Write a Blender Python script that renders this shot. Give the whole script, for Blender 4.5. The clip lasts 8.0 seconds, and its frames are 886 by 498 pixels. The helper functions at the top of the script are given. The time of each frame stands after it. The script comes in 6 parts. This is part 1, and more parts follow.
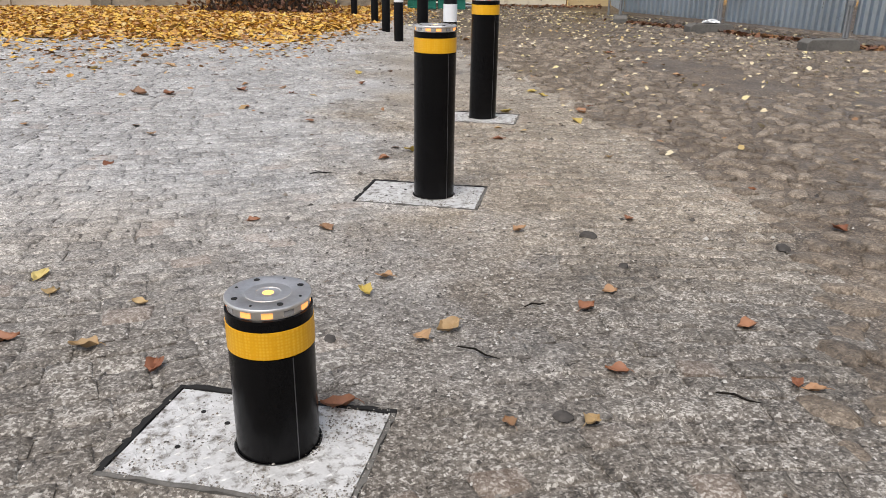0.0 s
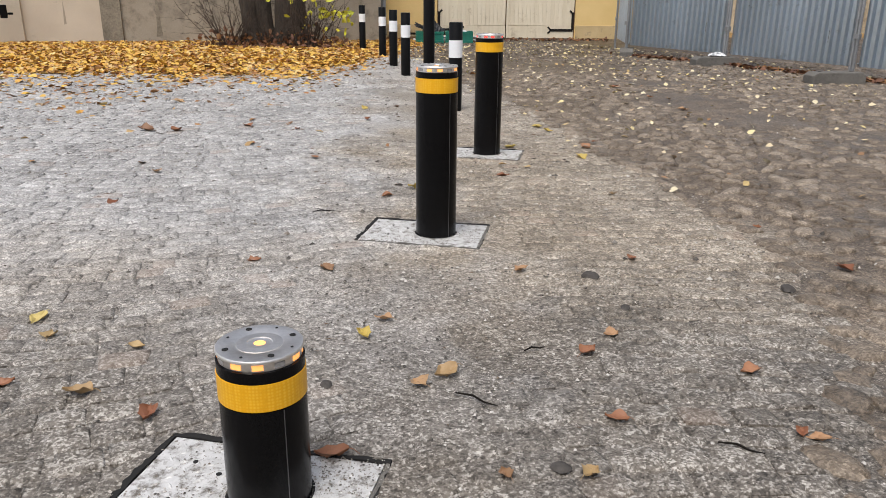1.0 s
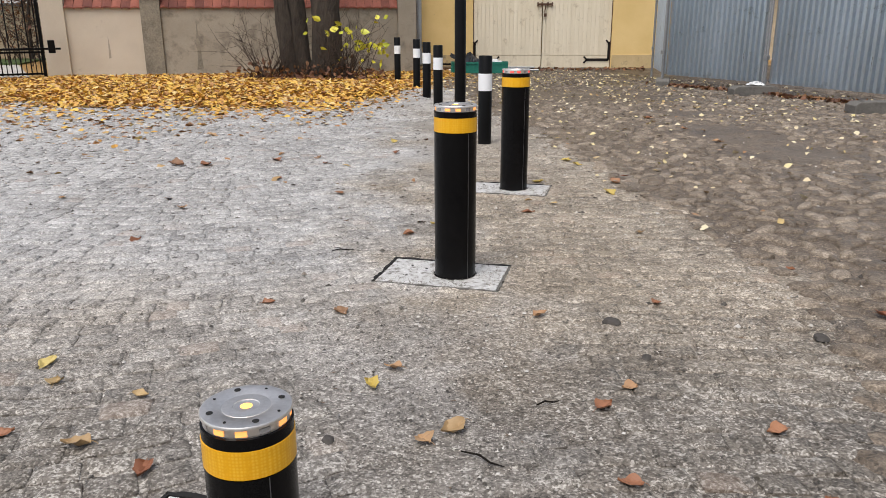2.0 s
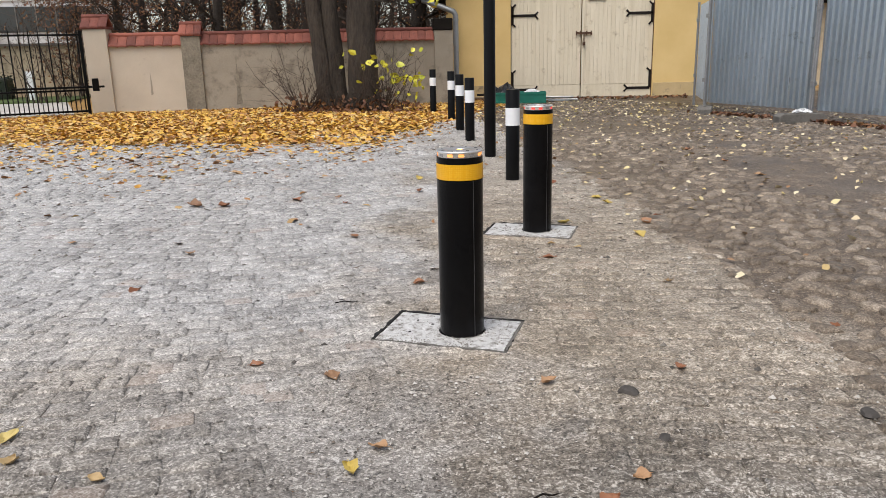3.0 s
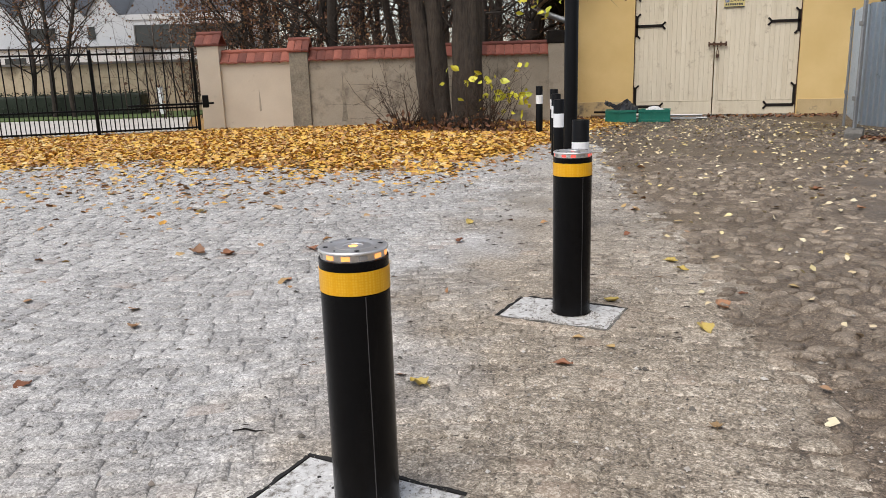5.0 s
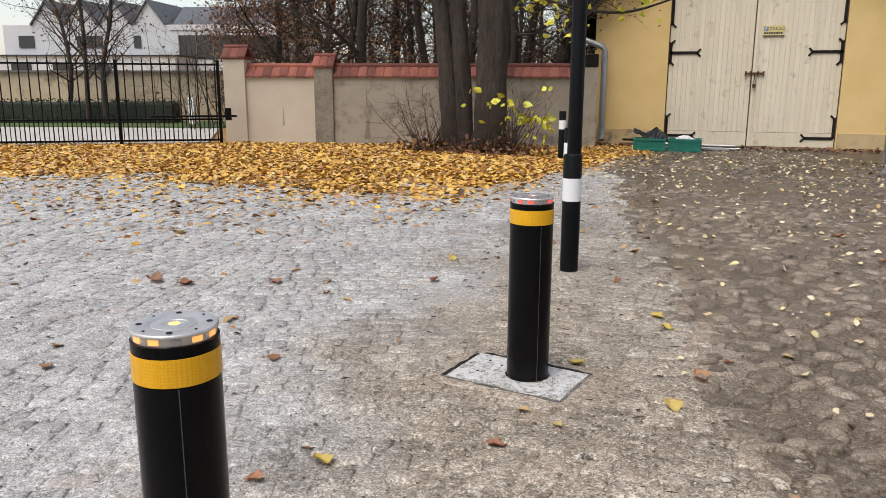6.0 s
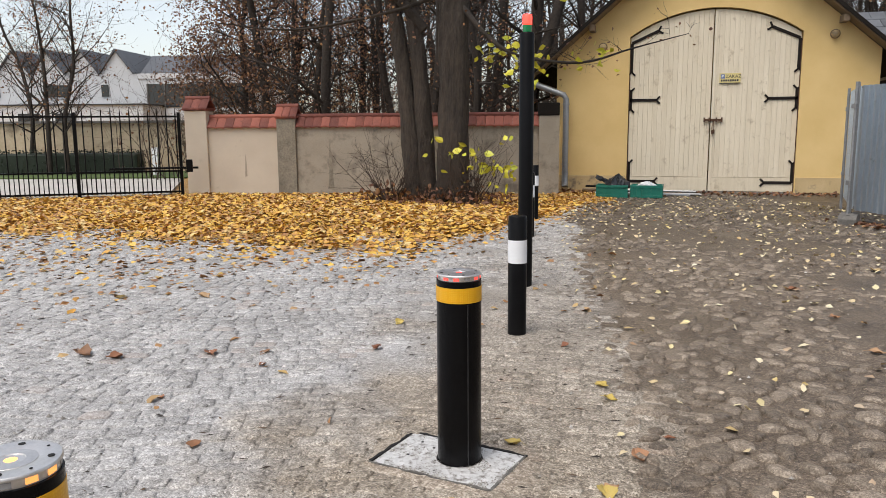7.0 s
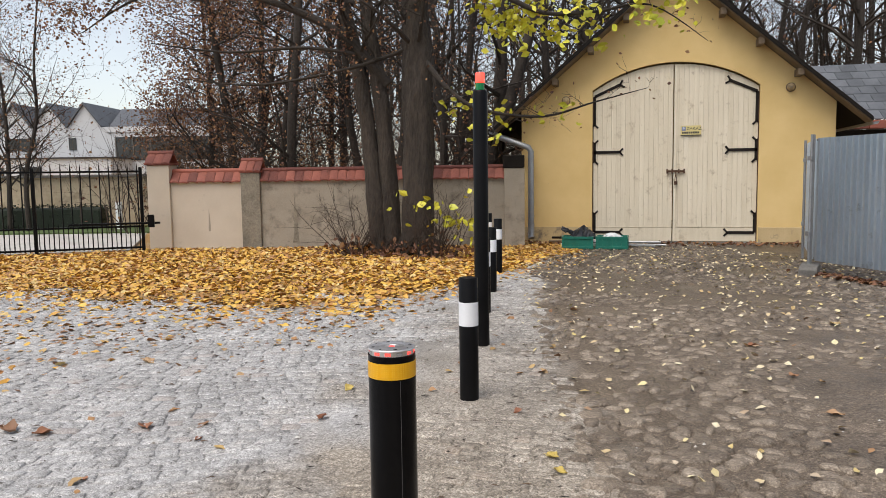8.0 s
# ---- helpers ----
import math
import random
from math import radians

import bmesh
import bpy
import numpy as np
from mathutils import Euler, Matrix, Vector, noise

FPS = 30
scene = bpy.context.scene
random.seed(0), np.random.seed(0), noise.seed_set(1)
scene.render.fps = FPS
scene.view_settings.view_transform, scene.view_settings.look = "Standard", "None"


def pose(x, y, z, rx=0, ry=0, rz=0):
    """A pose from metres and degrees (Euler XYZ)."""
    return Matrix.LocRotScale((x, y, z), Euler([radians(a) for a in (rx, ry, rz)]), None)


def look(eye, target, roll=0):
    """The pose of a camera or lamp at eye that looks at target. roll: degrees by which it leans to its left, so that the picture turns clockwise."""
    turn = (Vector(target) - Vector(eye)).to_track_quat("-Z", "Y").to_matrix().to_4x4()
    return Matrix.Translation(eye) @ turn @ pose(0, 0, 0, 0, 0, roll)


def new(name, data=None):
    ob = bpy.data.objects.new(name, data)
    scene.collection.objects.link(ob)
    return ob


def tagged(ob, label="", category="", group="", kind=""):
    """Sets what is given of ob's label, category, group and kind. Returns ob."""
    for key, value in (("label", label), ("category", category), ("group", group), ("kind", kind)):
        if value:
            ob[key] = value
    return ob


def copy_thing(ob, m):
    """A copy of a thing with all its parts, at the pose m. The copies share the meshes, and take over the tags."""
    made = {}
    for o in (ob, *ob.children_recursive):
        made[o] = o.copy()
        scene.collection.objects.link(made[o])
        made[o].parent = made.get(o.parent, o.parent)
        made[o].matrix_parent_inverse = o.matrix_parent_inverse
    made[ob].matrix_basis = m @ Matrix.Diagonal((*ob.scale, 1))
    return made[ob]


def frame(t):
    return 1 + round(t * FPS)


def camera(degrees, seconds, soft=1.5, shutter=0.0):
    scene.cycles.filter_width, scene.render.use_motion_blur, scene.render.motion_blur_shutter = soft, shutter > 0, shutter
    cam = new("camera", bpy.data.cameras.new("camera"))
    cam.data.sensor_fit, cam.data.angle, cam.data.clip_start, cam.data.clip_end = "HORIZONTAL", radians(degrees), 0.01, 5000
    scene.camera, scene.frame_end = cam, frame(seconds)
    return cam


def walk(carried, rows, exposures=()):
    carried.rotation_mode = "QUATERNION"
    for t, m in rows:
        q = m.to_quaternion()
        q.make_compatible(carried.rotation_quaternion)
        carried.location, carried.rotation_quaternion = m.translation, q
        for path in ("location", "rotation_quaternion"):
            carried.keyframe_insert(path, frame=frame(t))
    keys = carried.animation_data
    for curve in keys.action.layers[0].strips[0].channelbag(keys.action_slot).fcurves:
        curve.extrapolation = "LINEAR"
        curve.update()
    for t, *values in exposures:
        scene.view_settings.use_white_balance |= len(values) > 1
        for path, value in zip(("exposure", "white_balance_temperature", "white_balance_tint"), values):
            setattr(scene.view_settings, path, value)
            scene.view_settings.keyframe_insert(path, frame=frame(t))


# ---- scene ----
cam = camera(60.1, 8.0, soft=0.75)
PATH = [
    (0, (-0.011, -0.039, 0.943), (0.086, 1.829, 0.233), 0.8),
    (0.5, (0.002, -0.03, 0.96), (0.096, 1.851, 0.286), 0.7),
    (1, (0.02, -0.013, 0.974), (0.093, 1.881, 0.337), 0.5),
    (1.5, (0.046, 0.007, 0.984), (0.073, 1.914, 0.382), 0.3),
    (1.7, (0.061, 0.032, 0.996), (0.067, 1.943, 0.406), 0.2),
    (2.8, (0.23, 0.244, 1.033), (0.11, 2.173, 0.52), -1.2),
    (3, (0.248, 0.323, 1.043), (0.104, 2.254, 0.543), -1.3),
    (3.5, (0.313, 0.549, 1.052), (0.129, 2.483, 0.579), -2.0),
    (4, (0.487, 0.849, 1.072), (0.216, 2.777, 0.613), -1.5),
    (4.5, (0.629, 1.143, 1.091), (0.215, 3.042, 0.62), -1.7),
    (4.7, (0.68, 1.264, 1.099), (0.235, 3.156, 0.628), -2.0),
    (5.8, (1.009, 1.794, 1.145), (0.405, 3.649, 0.707), 0.3),
    (6, (1.04, 1.892, 1.156), (0.447, 3.754, 0.734), 0.2),
    (6.5, (1.124, 2.005, 1.204), (0.54, 3.878, 0.818), -0.2),
    (7, (1.182, 2.083, 1.267), (0.645, 3.984, 0.952), -0.4),
    (7.5, (1.238, 2.155, 1.309), (0.743, 4.08, 1.086), -0.4),
    (8, (1.294, 2.249, 1.328), (0.819, 4.183, 1.139), -0.8),
]
walk(cam, [(t, look(eye, target, roll)) for t, eye, target, roll in PATH], [(0.0, 0.84, 6900, 11), (8.0, 0.84, 6900, 11)])

# ---- world and light: an overcast autumn day ----
world = bpy.data.worlds.new("overcast_sky")
scene.world = world
world.use_nodes = True
wn = world.node_tree.nodes
wl = world.node_tree.links
wn.clear()
sky = wn.new("ShaderNodeTexSky")
sky.sky_type = "NISHITA"
sky.sun_disc = False
sky.sun_elevation = radians(62)
sky.sun_rotation = radians(207)
sky.air_density, sky.dust_density, sky.ozone_density = 1.0, 1.2, 1.0
grey = wn.new("ShaderNodeHueSaturation")
grey.inputs["Saturation"].default_value = 0.55
wb = wn.new("ShaderNodeBackground")
wb.inputs["Strength"].default_value = 0.108
wo = wn.new("ShaderNodeOutputWorld")
wl.new(sky.outputs[0], grey.inputs["Color"])
wl.new(grey.outputs[0], wb.inputs["Color"])
wl.new(wb.outputs[0], wo.inputs["Surface"])
sun_data = bpy.data.lights.new("sun", "SUN")
sun_data.energy, sun_data.angle, sun_data.color = 1.5, radians(40), (1.0, 0.97, 0.93)
sun = new("sun", sun_data)
sun.matrix_world = look((-3, -8, 16), (0, 0, 0))


# ---- materials ----
def shader(name):
    m = bpy.data.materials.new(name)
    m.use_nodes = True
    nt = m.node_tree
    b = nt.nodes["Principled BSDF"]
    return m, nt.nodes, nt.links, b


def noise_node(n, l, coord, scale, detail=4.0, rough=0.6, stretch=None):
    t = n.new("ShaderNodeTexNoise")
    t.inputs["Scale"].default_value = scale
    t.inputs["Detail"].default_value = detail
    t.inputs["Roughness"].default_value = rough
    if stretch:
        mp = n.new("ShaderNodeMapping")
        mp.inputs["Scale"].default_value = stretch
        l.new(coord, mp.inputs["Vector"])
        coord = mp.outputs[0]
    l.new(coord, t.inputs["Vector"])
    return t.outputs["Fac"]


def ramp(n, l, fac, stops):
    r = n.new("ShaderNodeValToRGB")
    e = r.color_ramp.elements
    while len(e) < len(stops):
        e.new(0.5)
    for s, (p, c) in zip(e, stops):
        s.position = p
        s.color = (*c, 1) if len(c) == 3 else c
    l.new(fac, r.inputs["Fac"])
    return r.outputs["Color"]


def mixc(n, l, fac, a, b, mode="MIX"):
    m = n.new("ShaderNodeMix")
    m.data_type, m.blend_type = "RGBA", mode
    for val, sock in ((fac, m.inputs[0]), (a, m.inputs[6]), (b, m.inputs[7])):
        if isinstance(val, (int, float)):
            sock.default_value = val
        elif isinstance(val, tuple):
            sock.default_value = (*val, 1)
        else:
            l.new(val, sock)
    return m.outputs[2]


def maths(n, l, op, a, b=0.0, c=0.0, clamp=False):
    m = n.new("ShaderNodeMath")
    m.operation, m.use_clamp = op, clamp
    for v, s in zip((a, b, c), m.inputs):
        if isinstance(v, (int, float)):
            s.default_value = v
        else:
            l.new(v, s)
    return m.outputs[0]


def bump(n, l, b, height, strength, dist):
    k = n.new("ShaderNodeBump")
    k.inputs["Strength"].default_value = strength
    k.inputs["Distance"].default_value = dist
    l.new(height, k.inputs["Height"])
    l.new(k.outputs[0], b.inputs["Normal"])


def surface(name, dark, light, fine=60.0, broad=3.0, rough=0.7, metal=0.0, relief=0.3, depth=0.003,
            stretch=None, vary="", amount=0.35, rough_var=0.15, world_space=False, coat=0.0, gloss=0.5, stain=None, stain_cut=0.62):
    """A worn surface: fine grain and broad stains between two colours, with relief."""
    m, n, l, b = shader(name)
    if world_space:
        co = n.new("ShaderNodeNewGeometry").outputs["Position"]
    else:
        co = n.new("ShaderNodeTexCoord").outputs["Object"]
    f = noise_node(n, l, co, fine, 5, 0.65, stretch)
    g = noise_node(n, l, co, broad, 4, 0.6, stretch if stretch and stretch[2] < 1 else None)
    mix = maths(n, l, "ADD", maths(n, l, "MULTIPLY", f, 0.5), maths(n, l, "MULTIPLY", g, 0.5))
    if vary:
        if vary == "object":
            r = n.new("ShaderNodeObjectInfo").outputs["Random"]
        else:
            r = n.new("ShaderNodeNewGeometry").outputs["Random Per Island"]
        mix = maths(n, l, "ADD", mix, maths(n, l, "MULTIPLY", maths(n, l, "SUBTRACT", r, 0.5), amount))
    col = ramp(n, l, mix, ((0.3, dark), (0.7, light)))
    if stain:
        s = noise_node(n, l, co, broad * 2.3, 6, 0.7)
        k = ramp(n, l, s, ((stain_cut - 0.08, (0, 0, 0)), (stain_cut + 0.08, (1, 1, 1))))
        col = mixc(n, l, k, col, stain)
    l.new(col, b.inputs["Base Color"])
    rr = maths(n, l, "ADD", rough - rough_var / 2, maths(n, l, "MULTIPLY", g, rough_var))
    l.new(rr, b.inputs["Roughness"])
    b.inputs["Metallic"].default_value = metal
    b.inputs["Coat Weight"].default_value = coat
    b.inputs["Specular IOR Level"].default_value = gloss
    if relief:
        bump(n, l, b, f, relief, depth)
    return m


def many_colours(name, stops, vary, rough=0.6, fine=40.0, trans=0.0):
    """Pieces that differ one from another (leaves, stones)."""
    m, n, l, b = shader(name)
    if vary == "object":
        r = n.new("ShaderNodeObjectInfo").outputs["Random"]
    else:
        r = n.new("ShaderNodeNewGeometry").outputs["Random Per Island"]
    co = n.new("ShaderNodeTexCoord").outputs["Object"]
    f = noise_node(n, l, co, fine, 4)
    col = ramp(n, l, r, stops)
    col = mixc(n, l, maths(n, l, "MULTIPLY", f, 0.5), col, mixc(n, l, 1.0, col, (0.42, 0.36, 0.3), "MULTIPLY"))
    l.new(col, b.inputs["Base Color"])
    b.inputs["Roughness"].default_value = rough
    if trans:
        b.inputs["Transmission Weight"].default_value = 0.0
        b.inputs["Subsurface Weight"].default_value = 0.0
    bump(n, l, b, f, 0.3, 0.002)
    return m


def glow(name, colour, strength):
    m, n, l, b = shader(name)
    b.inputs["Base Color"].default_value = (*colour, 1)
    b.inputs["Emission Color"].default_value = (*colour, 1)
    b.inputs["Emission Strength"].default_value = strength
    b.inputs["Roughness"].default_value = 0.25
    return m


def ground_material(name="gritty_ground", vary="", stone=False):
    """Grey grit over setts, sandy soil in the middle, muddy dark soil among the fieldstones."""
    m, n, l, b = shader(name)
    co = n.new("ShaderNodeNewGeometry").outputs["Position"]
    mud = n.new("ShaderNodeAttribute")
    mud.attribute_name = "mud"
    xyz = n.new("ShaderNodeSeparateXYZ")
    l.new(co, xyz.inputs[0])
    drift = maths(n, l, "MULTIPLY", maths(n, l, "SUBTRACT", noise_node(n, l, co, 1.4, 4), 0.5), 2.4)
    across = maths(n, l, "ADD", xyz.outputs[0], maths(n, l, "MULTIPLY_ADD", xyz.outputs[1], 0.05, 0.45))
    soil_fac = maths(n, l, "DIVIDE", maths(n, l, "ADD", across, drift), 0.9, clamp=True)
    soil_fac = maths(n, l, "MULTIPLY", soil_fac, maths(n, l, "DIVIDE", maths(n, l, "SUBTRACT", 13.0, xyz.outputs[1]), 8.0, clamp=True))
    # soil also takes over close by, below about y 3.6, at any x
    edge = maths(n, l, "DIVIDE", maths(n, l, "ADD", maths(n, l, "SUBTRACT", 3.6, xyz.outputs[1]), drift), 2.2, clamp=True)
    soil_fac = maths(n, l, "MAXIMUM", soil_fac, edge)
    litter = n.new("ShaderNodeAttribute")
    litter.attribute_name = "litter"
    f2 = noise_node(n, l, co, 40, 5, 0.78)
    f3 = noise_node(n, l, co, 2.2, 5, 0.65)

    def grains(scale):
        v = n.new("ShaderNodeTexVoronoi")
        v.inputs["Scale"].default_value = scale
        l.new(co, v.inputs["Vector"])
        sep = n.new("ShaderNodeSeparateColor")
        l.new(v.outputs["Color"], sep.inputs[0])
        return sep.outputs[0], v.outputs["Distance"]

    g1, d1 = grains(190)
    g2, d2 = grains(75)
    v_chip = d2
    speck = maths(n, l, "ADD", maths(n, l, "MULTIPLY_ADD", g1, 0.42, 0.04), maths(n, l, "MULTIPLY", g2, 0.22))
    mix = maths(n, l, "ADD", speck, maths(n, l, "MULTIPLY", maths(n, l, "SUBTRACT", f2, 0.5), 0.75))
    mix = maths(n, l, "ADD", mix, maths(n, l, "MULTIPLY", maths(n, l, "SUBTRACT", f3, 0.5), 0.45))
    mix = maths(n, l, "ADD", maths(n, l, "MULTIPLY", mix, 0.58), 0.285)
    if vary:
        if vary == "object":
            rnd = n.new("ShaderNodeObjectInfo").outputs["Random"]
        else:
            rnd = n.new("ShaderNodeNewGeometry").outputs["Random Per Island"]
        mix = maths(n, l, "ADD", mix, maths(n, l, "MULTIPLY", maths(n, l, "SUBTRACT", rnd, 0.5), 0.2 if stone else 0.08))
    c_grit = ramp(n, l, mix, ((0.28, (0.11, 0.105, 0.101)), (0.42, (0.305, 0.298, 0.292)), (0.54, (0.465, 0.457, 0.45)), (0.68, (0.75, 0.743, 0.735))))
    c_soil = ramp(n, l, mix, ((0.28, (0.055, 0.044, 0.033)), (0.42, (0.205, 0.17, 0.13)), (0.55, (0.375, 0.319, 0.253)), (0.68, (0.71, 0.645, 0.55))))
    # brightness gradient put into the soil colour: darker close by, lighter further off
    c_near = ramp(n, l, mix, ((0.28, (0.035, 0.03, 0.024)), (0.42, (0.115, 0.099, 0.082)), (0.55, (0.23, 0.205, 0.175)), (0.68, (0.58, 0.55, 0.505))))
    far_tone = maths(n, l, "DIVIDE", maths(n, l, "ADD", maths(n, l, "SUBTRACT", xyz.outputs[1], 1.9), maths(n, l, "MULTIPLY", drift, 0.35)), 0.9, clamp=True)
    c_soil = mixc(n, l, far_tone, c_near, c_soil)
    c_mud = ramp(n, l, mix, ((0.3, (0.026, 0.019, 0.0135)), (0.45, (0.115, 0.086, 0.061)), (0.58, (0.215, 0.168, 0.124)), (0.7, (0.46, 0.375, 0.29))))
    c_wet = ramp(n, l, mix, ((0.3, (0.012, 0.009, 0.007)), (0.45, (0.056, 0.042, 0.031)), (0.58, (0.115, 0.09, 0.067)), (0.7, (0.26, 0.21, 0.165))))
    damp = maths(n, l, "DIVIDE", maths(n, l, "ADD", maths(n, l, "SUBTRACT", xyz.outputs[1], 9.0), maths(n, l, "MULTIPLY", drift, 1.6)), 4.5, clamp=True)
    blotch = ramp(n, l, noise_node(n, l, co, 1.7, 6, 0.7), ((0.42, (0, 0, 0)), (0.6, (1, 1, 1))))
    c_mud = mixc(n, l, maths(n, l, "MULTIPLY", blotch, 0.3), c_mud, c_wet)
    c_mud = mixc(n, l, damp, c_mud, c_wet)
    c_lit = ramp(n, l, mix, ((0.34, (0.16, 0.09, 0.03)), (0.6, (0.5, 0.29, 0.09))))
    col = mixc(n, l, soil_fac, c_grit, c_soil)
    # dusting of pale stone chips
    chip = ramp(n, l, d1, ((0.18, (1, 1, 1)), (0.42, (0, 0, 0))))
    patch = ramp(n, l, noise_node(n, l, co, 1.6, 5, 0.7), ((0.5, (0.04, 0.04, 0.04)), (0.68, (0.8, 0.8, 0.8))))
    few = ramp(n, l, g1, ((0.6, (0, 0, 0)), (0.66, (1, 1, 1))))
    chip = maths(n, l, "MULTIPLY", chip, few)
    col = mixc(n, l, maths(n, l, "MULTIPLY", chip, patch), col, (0.72, 0.71, 0.69))
    col = mixc(n, l, mud.outputs["Fac"], col, c_mud)
    col = mixc(n, l, litter.outputs["Fac"], col, c_lit)
    if vary and not stone:
        rusty = ramp(n, l, rnd, ((0.95, (0, 0, 0)), (0.97, (0.3, 0.3, 0.3))))
        col = mixc(n, l, rusty, col, (0.26, 0.17, 0.12))
    if stone:
        col = ramp(n, l, mix, ((0.24, (0.06, 0.047, 0.035)), (0.43, (0.155, 0.121, 0.09)), (0.58, (0.26, 0.21, 0.16)), (0.72, (0.44, 0.37, 0.295))))
        col = mixc(n, l, maths(n, l, "MULTIPLY", damp, 0.6), col, c_wet)
    l.new(col, b.inputs["Base Color"])
    wet = noise_node(n, l, co, 1.1, 4, 0.6)
    l.new(ramp(n, l, wet, ((0.35, (0.32, 0.32, 0.32)), (0.65, (0.62, 0.62, 0.62)))), b.inputs["Roughness"])
    h = maths(n, l, "ADD", maths(n, l, "MULTIPLY", g1, 0.25), f2)
    bump(n, l, b, h, 0.8, 0.009)
    return m


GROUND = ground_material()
SETT = ground_material("dusty_granite_sett", "island")
SETT_ONE = ground_material("dusty_granite_sett_single", "object")
FIELD = ground_material("muddy_fieldstone", "island", True)
FIELD_ONE = ground_material("muddy_fieldstone_single", "object", True)
DARK_STONE = surface("dark_loose_stone", (0.03, 0.027, 0.025), (0.1, 0.09, 0.082), 60, 6, 0.8, relief=0.5, depth=0.003)
BLACK = surface("black_powder_coat", (0.0025, 0.0025, 0.003), (0.006, 0.006, 0.0065), 300, 4, 0.22, relief=0.08, depth=0.0005, rough_var=0.15, gloss=0.14)
BLACK_MATT = surface("black_enamel", (0.003, 0.003, 0.0035), (0.008, 0.008, 0.0085), 150, 4, 0.35, relief=0.1, depth=0.001, rough_var=0.2, gloss=0.12)
LENS = surface("clear_lens", (0.25, 0.24, 0.24), (0.45, 0.44, 0.43), 60, 8, 0.15, relief=0)
SEAM = surface("scuffed_seam", (0.03, 0.03, 0.032), (0.1, 0.1, 0.105), 90, 6, 0.4, relief=0)
STEEL = surface("brushed_stainless", (0.7, 0.67, 0.64), (0.92, 0.89, 0.86), 120, 9, 0.42, 1.0, 0.12, 0.0006, stretch=(1, 1, 1), rough_var=0.25)
# near-black for the rubber collar; elsewhere stands in for shade in holes and gaps
HOLE = surface("dark_recess", (0.004, 0.004, 0.004), (0.012, 0.011, 0.01), 100, 5, 0.8, relief=0)
PLATE = surface("galvanised_plate", (0.46, 0.46, 0.455), (0.76, 0.76, 0.76), 90, 16, 0.5, 0.15, 0.5, 0.002, rough_var=0.3, stain=(0.15, 0.133, 0.113), stain_cut=0.57)
YELLOW = surface("yellow_reflective_tape", (0.74, 0.34, 0.004), (0.88, 0.45, 0.01), 120, 8, 0.35, relief=0.1, depth=0.0008)


def reflective_tape():
    """Yellow tape with the fine honeycomb of its reflecting cells."""
    n, l = YELLOW.node_tree.nodes, YELLOW.node_tree.links
    b = n["Principled BSDF"]
    base = b.inputs["Base Color"].links[0].from_socket
    v = n.new("ShaderNodeTexVoronoi")
    v.inputs["Scale"].default_value = 150
    v.inputs["Randomness"].default_value = 0.15
    l.new(n.new("ShaderNodeTexCoord").outputs["Object"], v.inputs["Vector"])
    cell = ramp(n, l, v.outputs["Distance"], ((0.2, (1, 1, 1)), (0.55, (0, 0, 0))))
    l.new(mixc(n, l, maths(n, l, "MULTIPLY", cell, 0.45), base, (0.95, 0.62, 0.08)), b.inputs["Base Color"])


reflective_tape()
WHITE = surface("white_reflective_tape", (0.78, 0.8, 0.83), (0.88, 0.9, 0.92), 120, 8, 0.4, relief=0.1, depth=0.0008)
STUCCO = surface("yellow_stucco", (0.61, 0.42, 0.158), (0.78, 0.57, 0.266), 130, 1.3, 0.85, relief=0.4, depth=0.004, world_space=True)
PLINTH = surface("faded_plinth_render", (0.42, 0.3, 0.14), (0.6, 0.46, 0.26), 90, 2.2, 0.88, relief=0.5, depth=0.005, world_space=True, stain=(0.2, 0.16, 0.11), stain_cut=0.6)
CREAM = surface("cream_painted_boards", (0.62, 0.54, 0.4), (0.8, 0.72, 0.57), 50, 2.2, 0.6, relief=0.25, depth=0.002, stretch=(6, 6, 0.35), vary="object", amount=0.12, world_space=True, stain=(0.44, 0.36, 0.25), stain_cut=0.66)
IRON = surface("dark_wrought_iron", (0.008, 0.0065, 0.006), (0.026, 0.02, 0.017), 150, 8, 0.85, 0.0, 0.3, 0.001, gloss=0.2)
RUST = surface("rusty_iron", (0.03, 0.015, 0.01), (0.16, 0.08, 0.045), 120, 8, 0.8, 0.2, 0.4, 0.001)
ZINC = surface("zinc_sheet", (0.4, 0.465, 0.53), (0.58, 0.655, 0.73), 60, 1.4, 0.3, 0.85, 0.08, 0.001, stretch=(1, 1, 0.25), rough_var=0.25, stain=(0.16, 0.17, 0.175), stain_cut=0.68)
PIPE = surface("galvanised_pipe", (0.22, 0.23, 0.24), (0.4, 0.41, 0.42), 60, 4, 0.45, 0.6, 0.1, 0.001)
CONCRETE = surface("grey_concrete", (0.07, 0.066, 0.06), (0.2, 0.19, 0.175), 60, 5, 0.9, relief=0.5, depth=0.004)
RENDER_WALL = surface("weathered_render", (0.27, 0.235, 0.185), (0.46, 0.4, 0.32), 70, 1.1, 0.92, relief=0.5, depth=0.006, world_space=True, stain=(0.19, 0.165, 0.135), stain_cut=0.6)
RENDER_NEW = surface("pale_new_render", (0.5, 0.425, 0.335), (0.64, 0.56, 0.455), 80, 1.5, 0.9, relief=0.3, depth=0.004, world_space=True, stain=(0.34, 0.28, 0.22), stain_cut=0.7)
RENDER_OLD = surface("dirty_grey_render", (0.12, 0.105, 0.082), (0.36, 0.315, 0.245), 30, 3.5, 0.92, relief=0.6, depth=0.006, world_space=True)
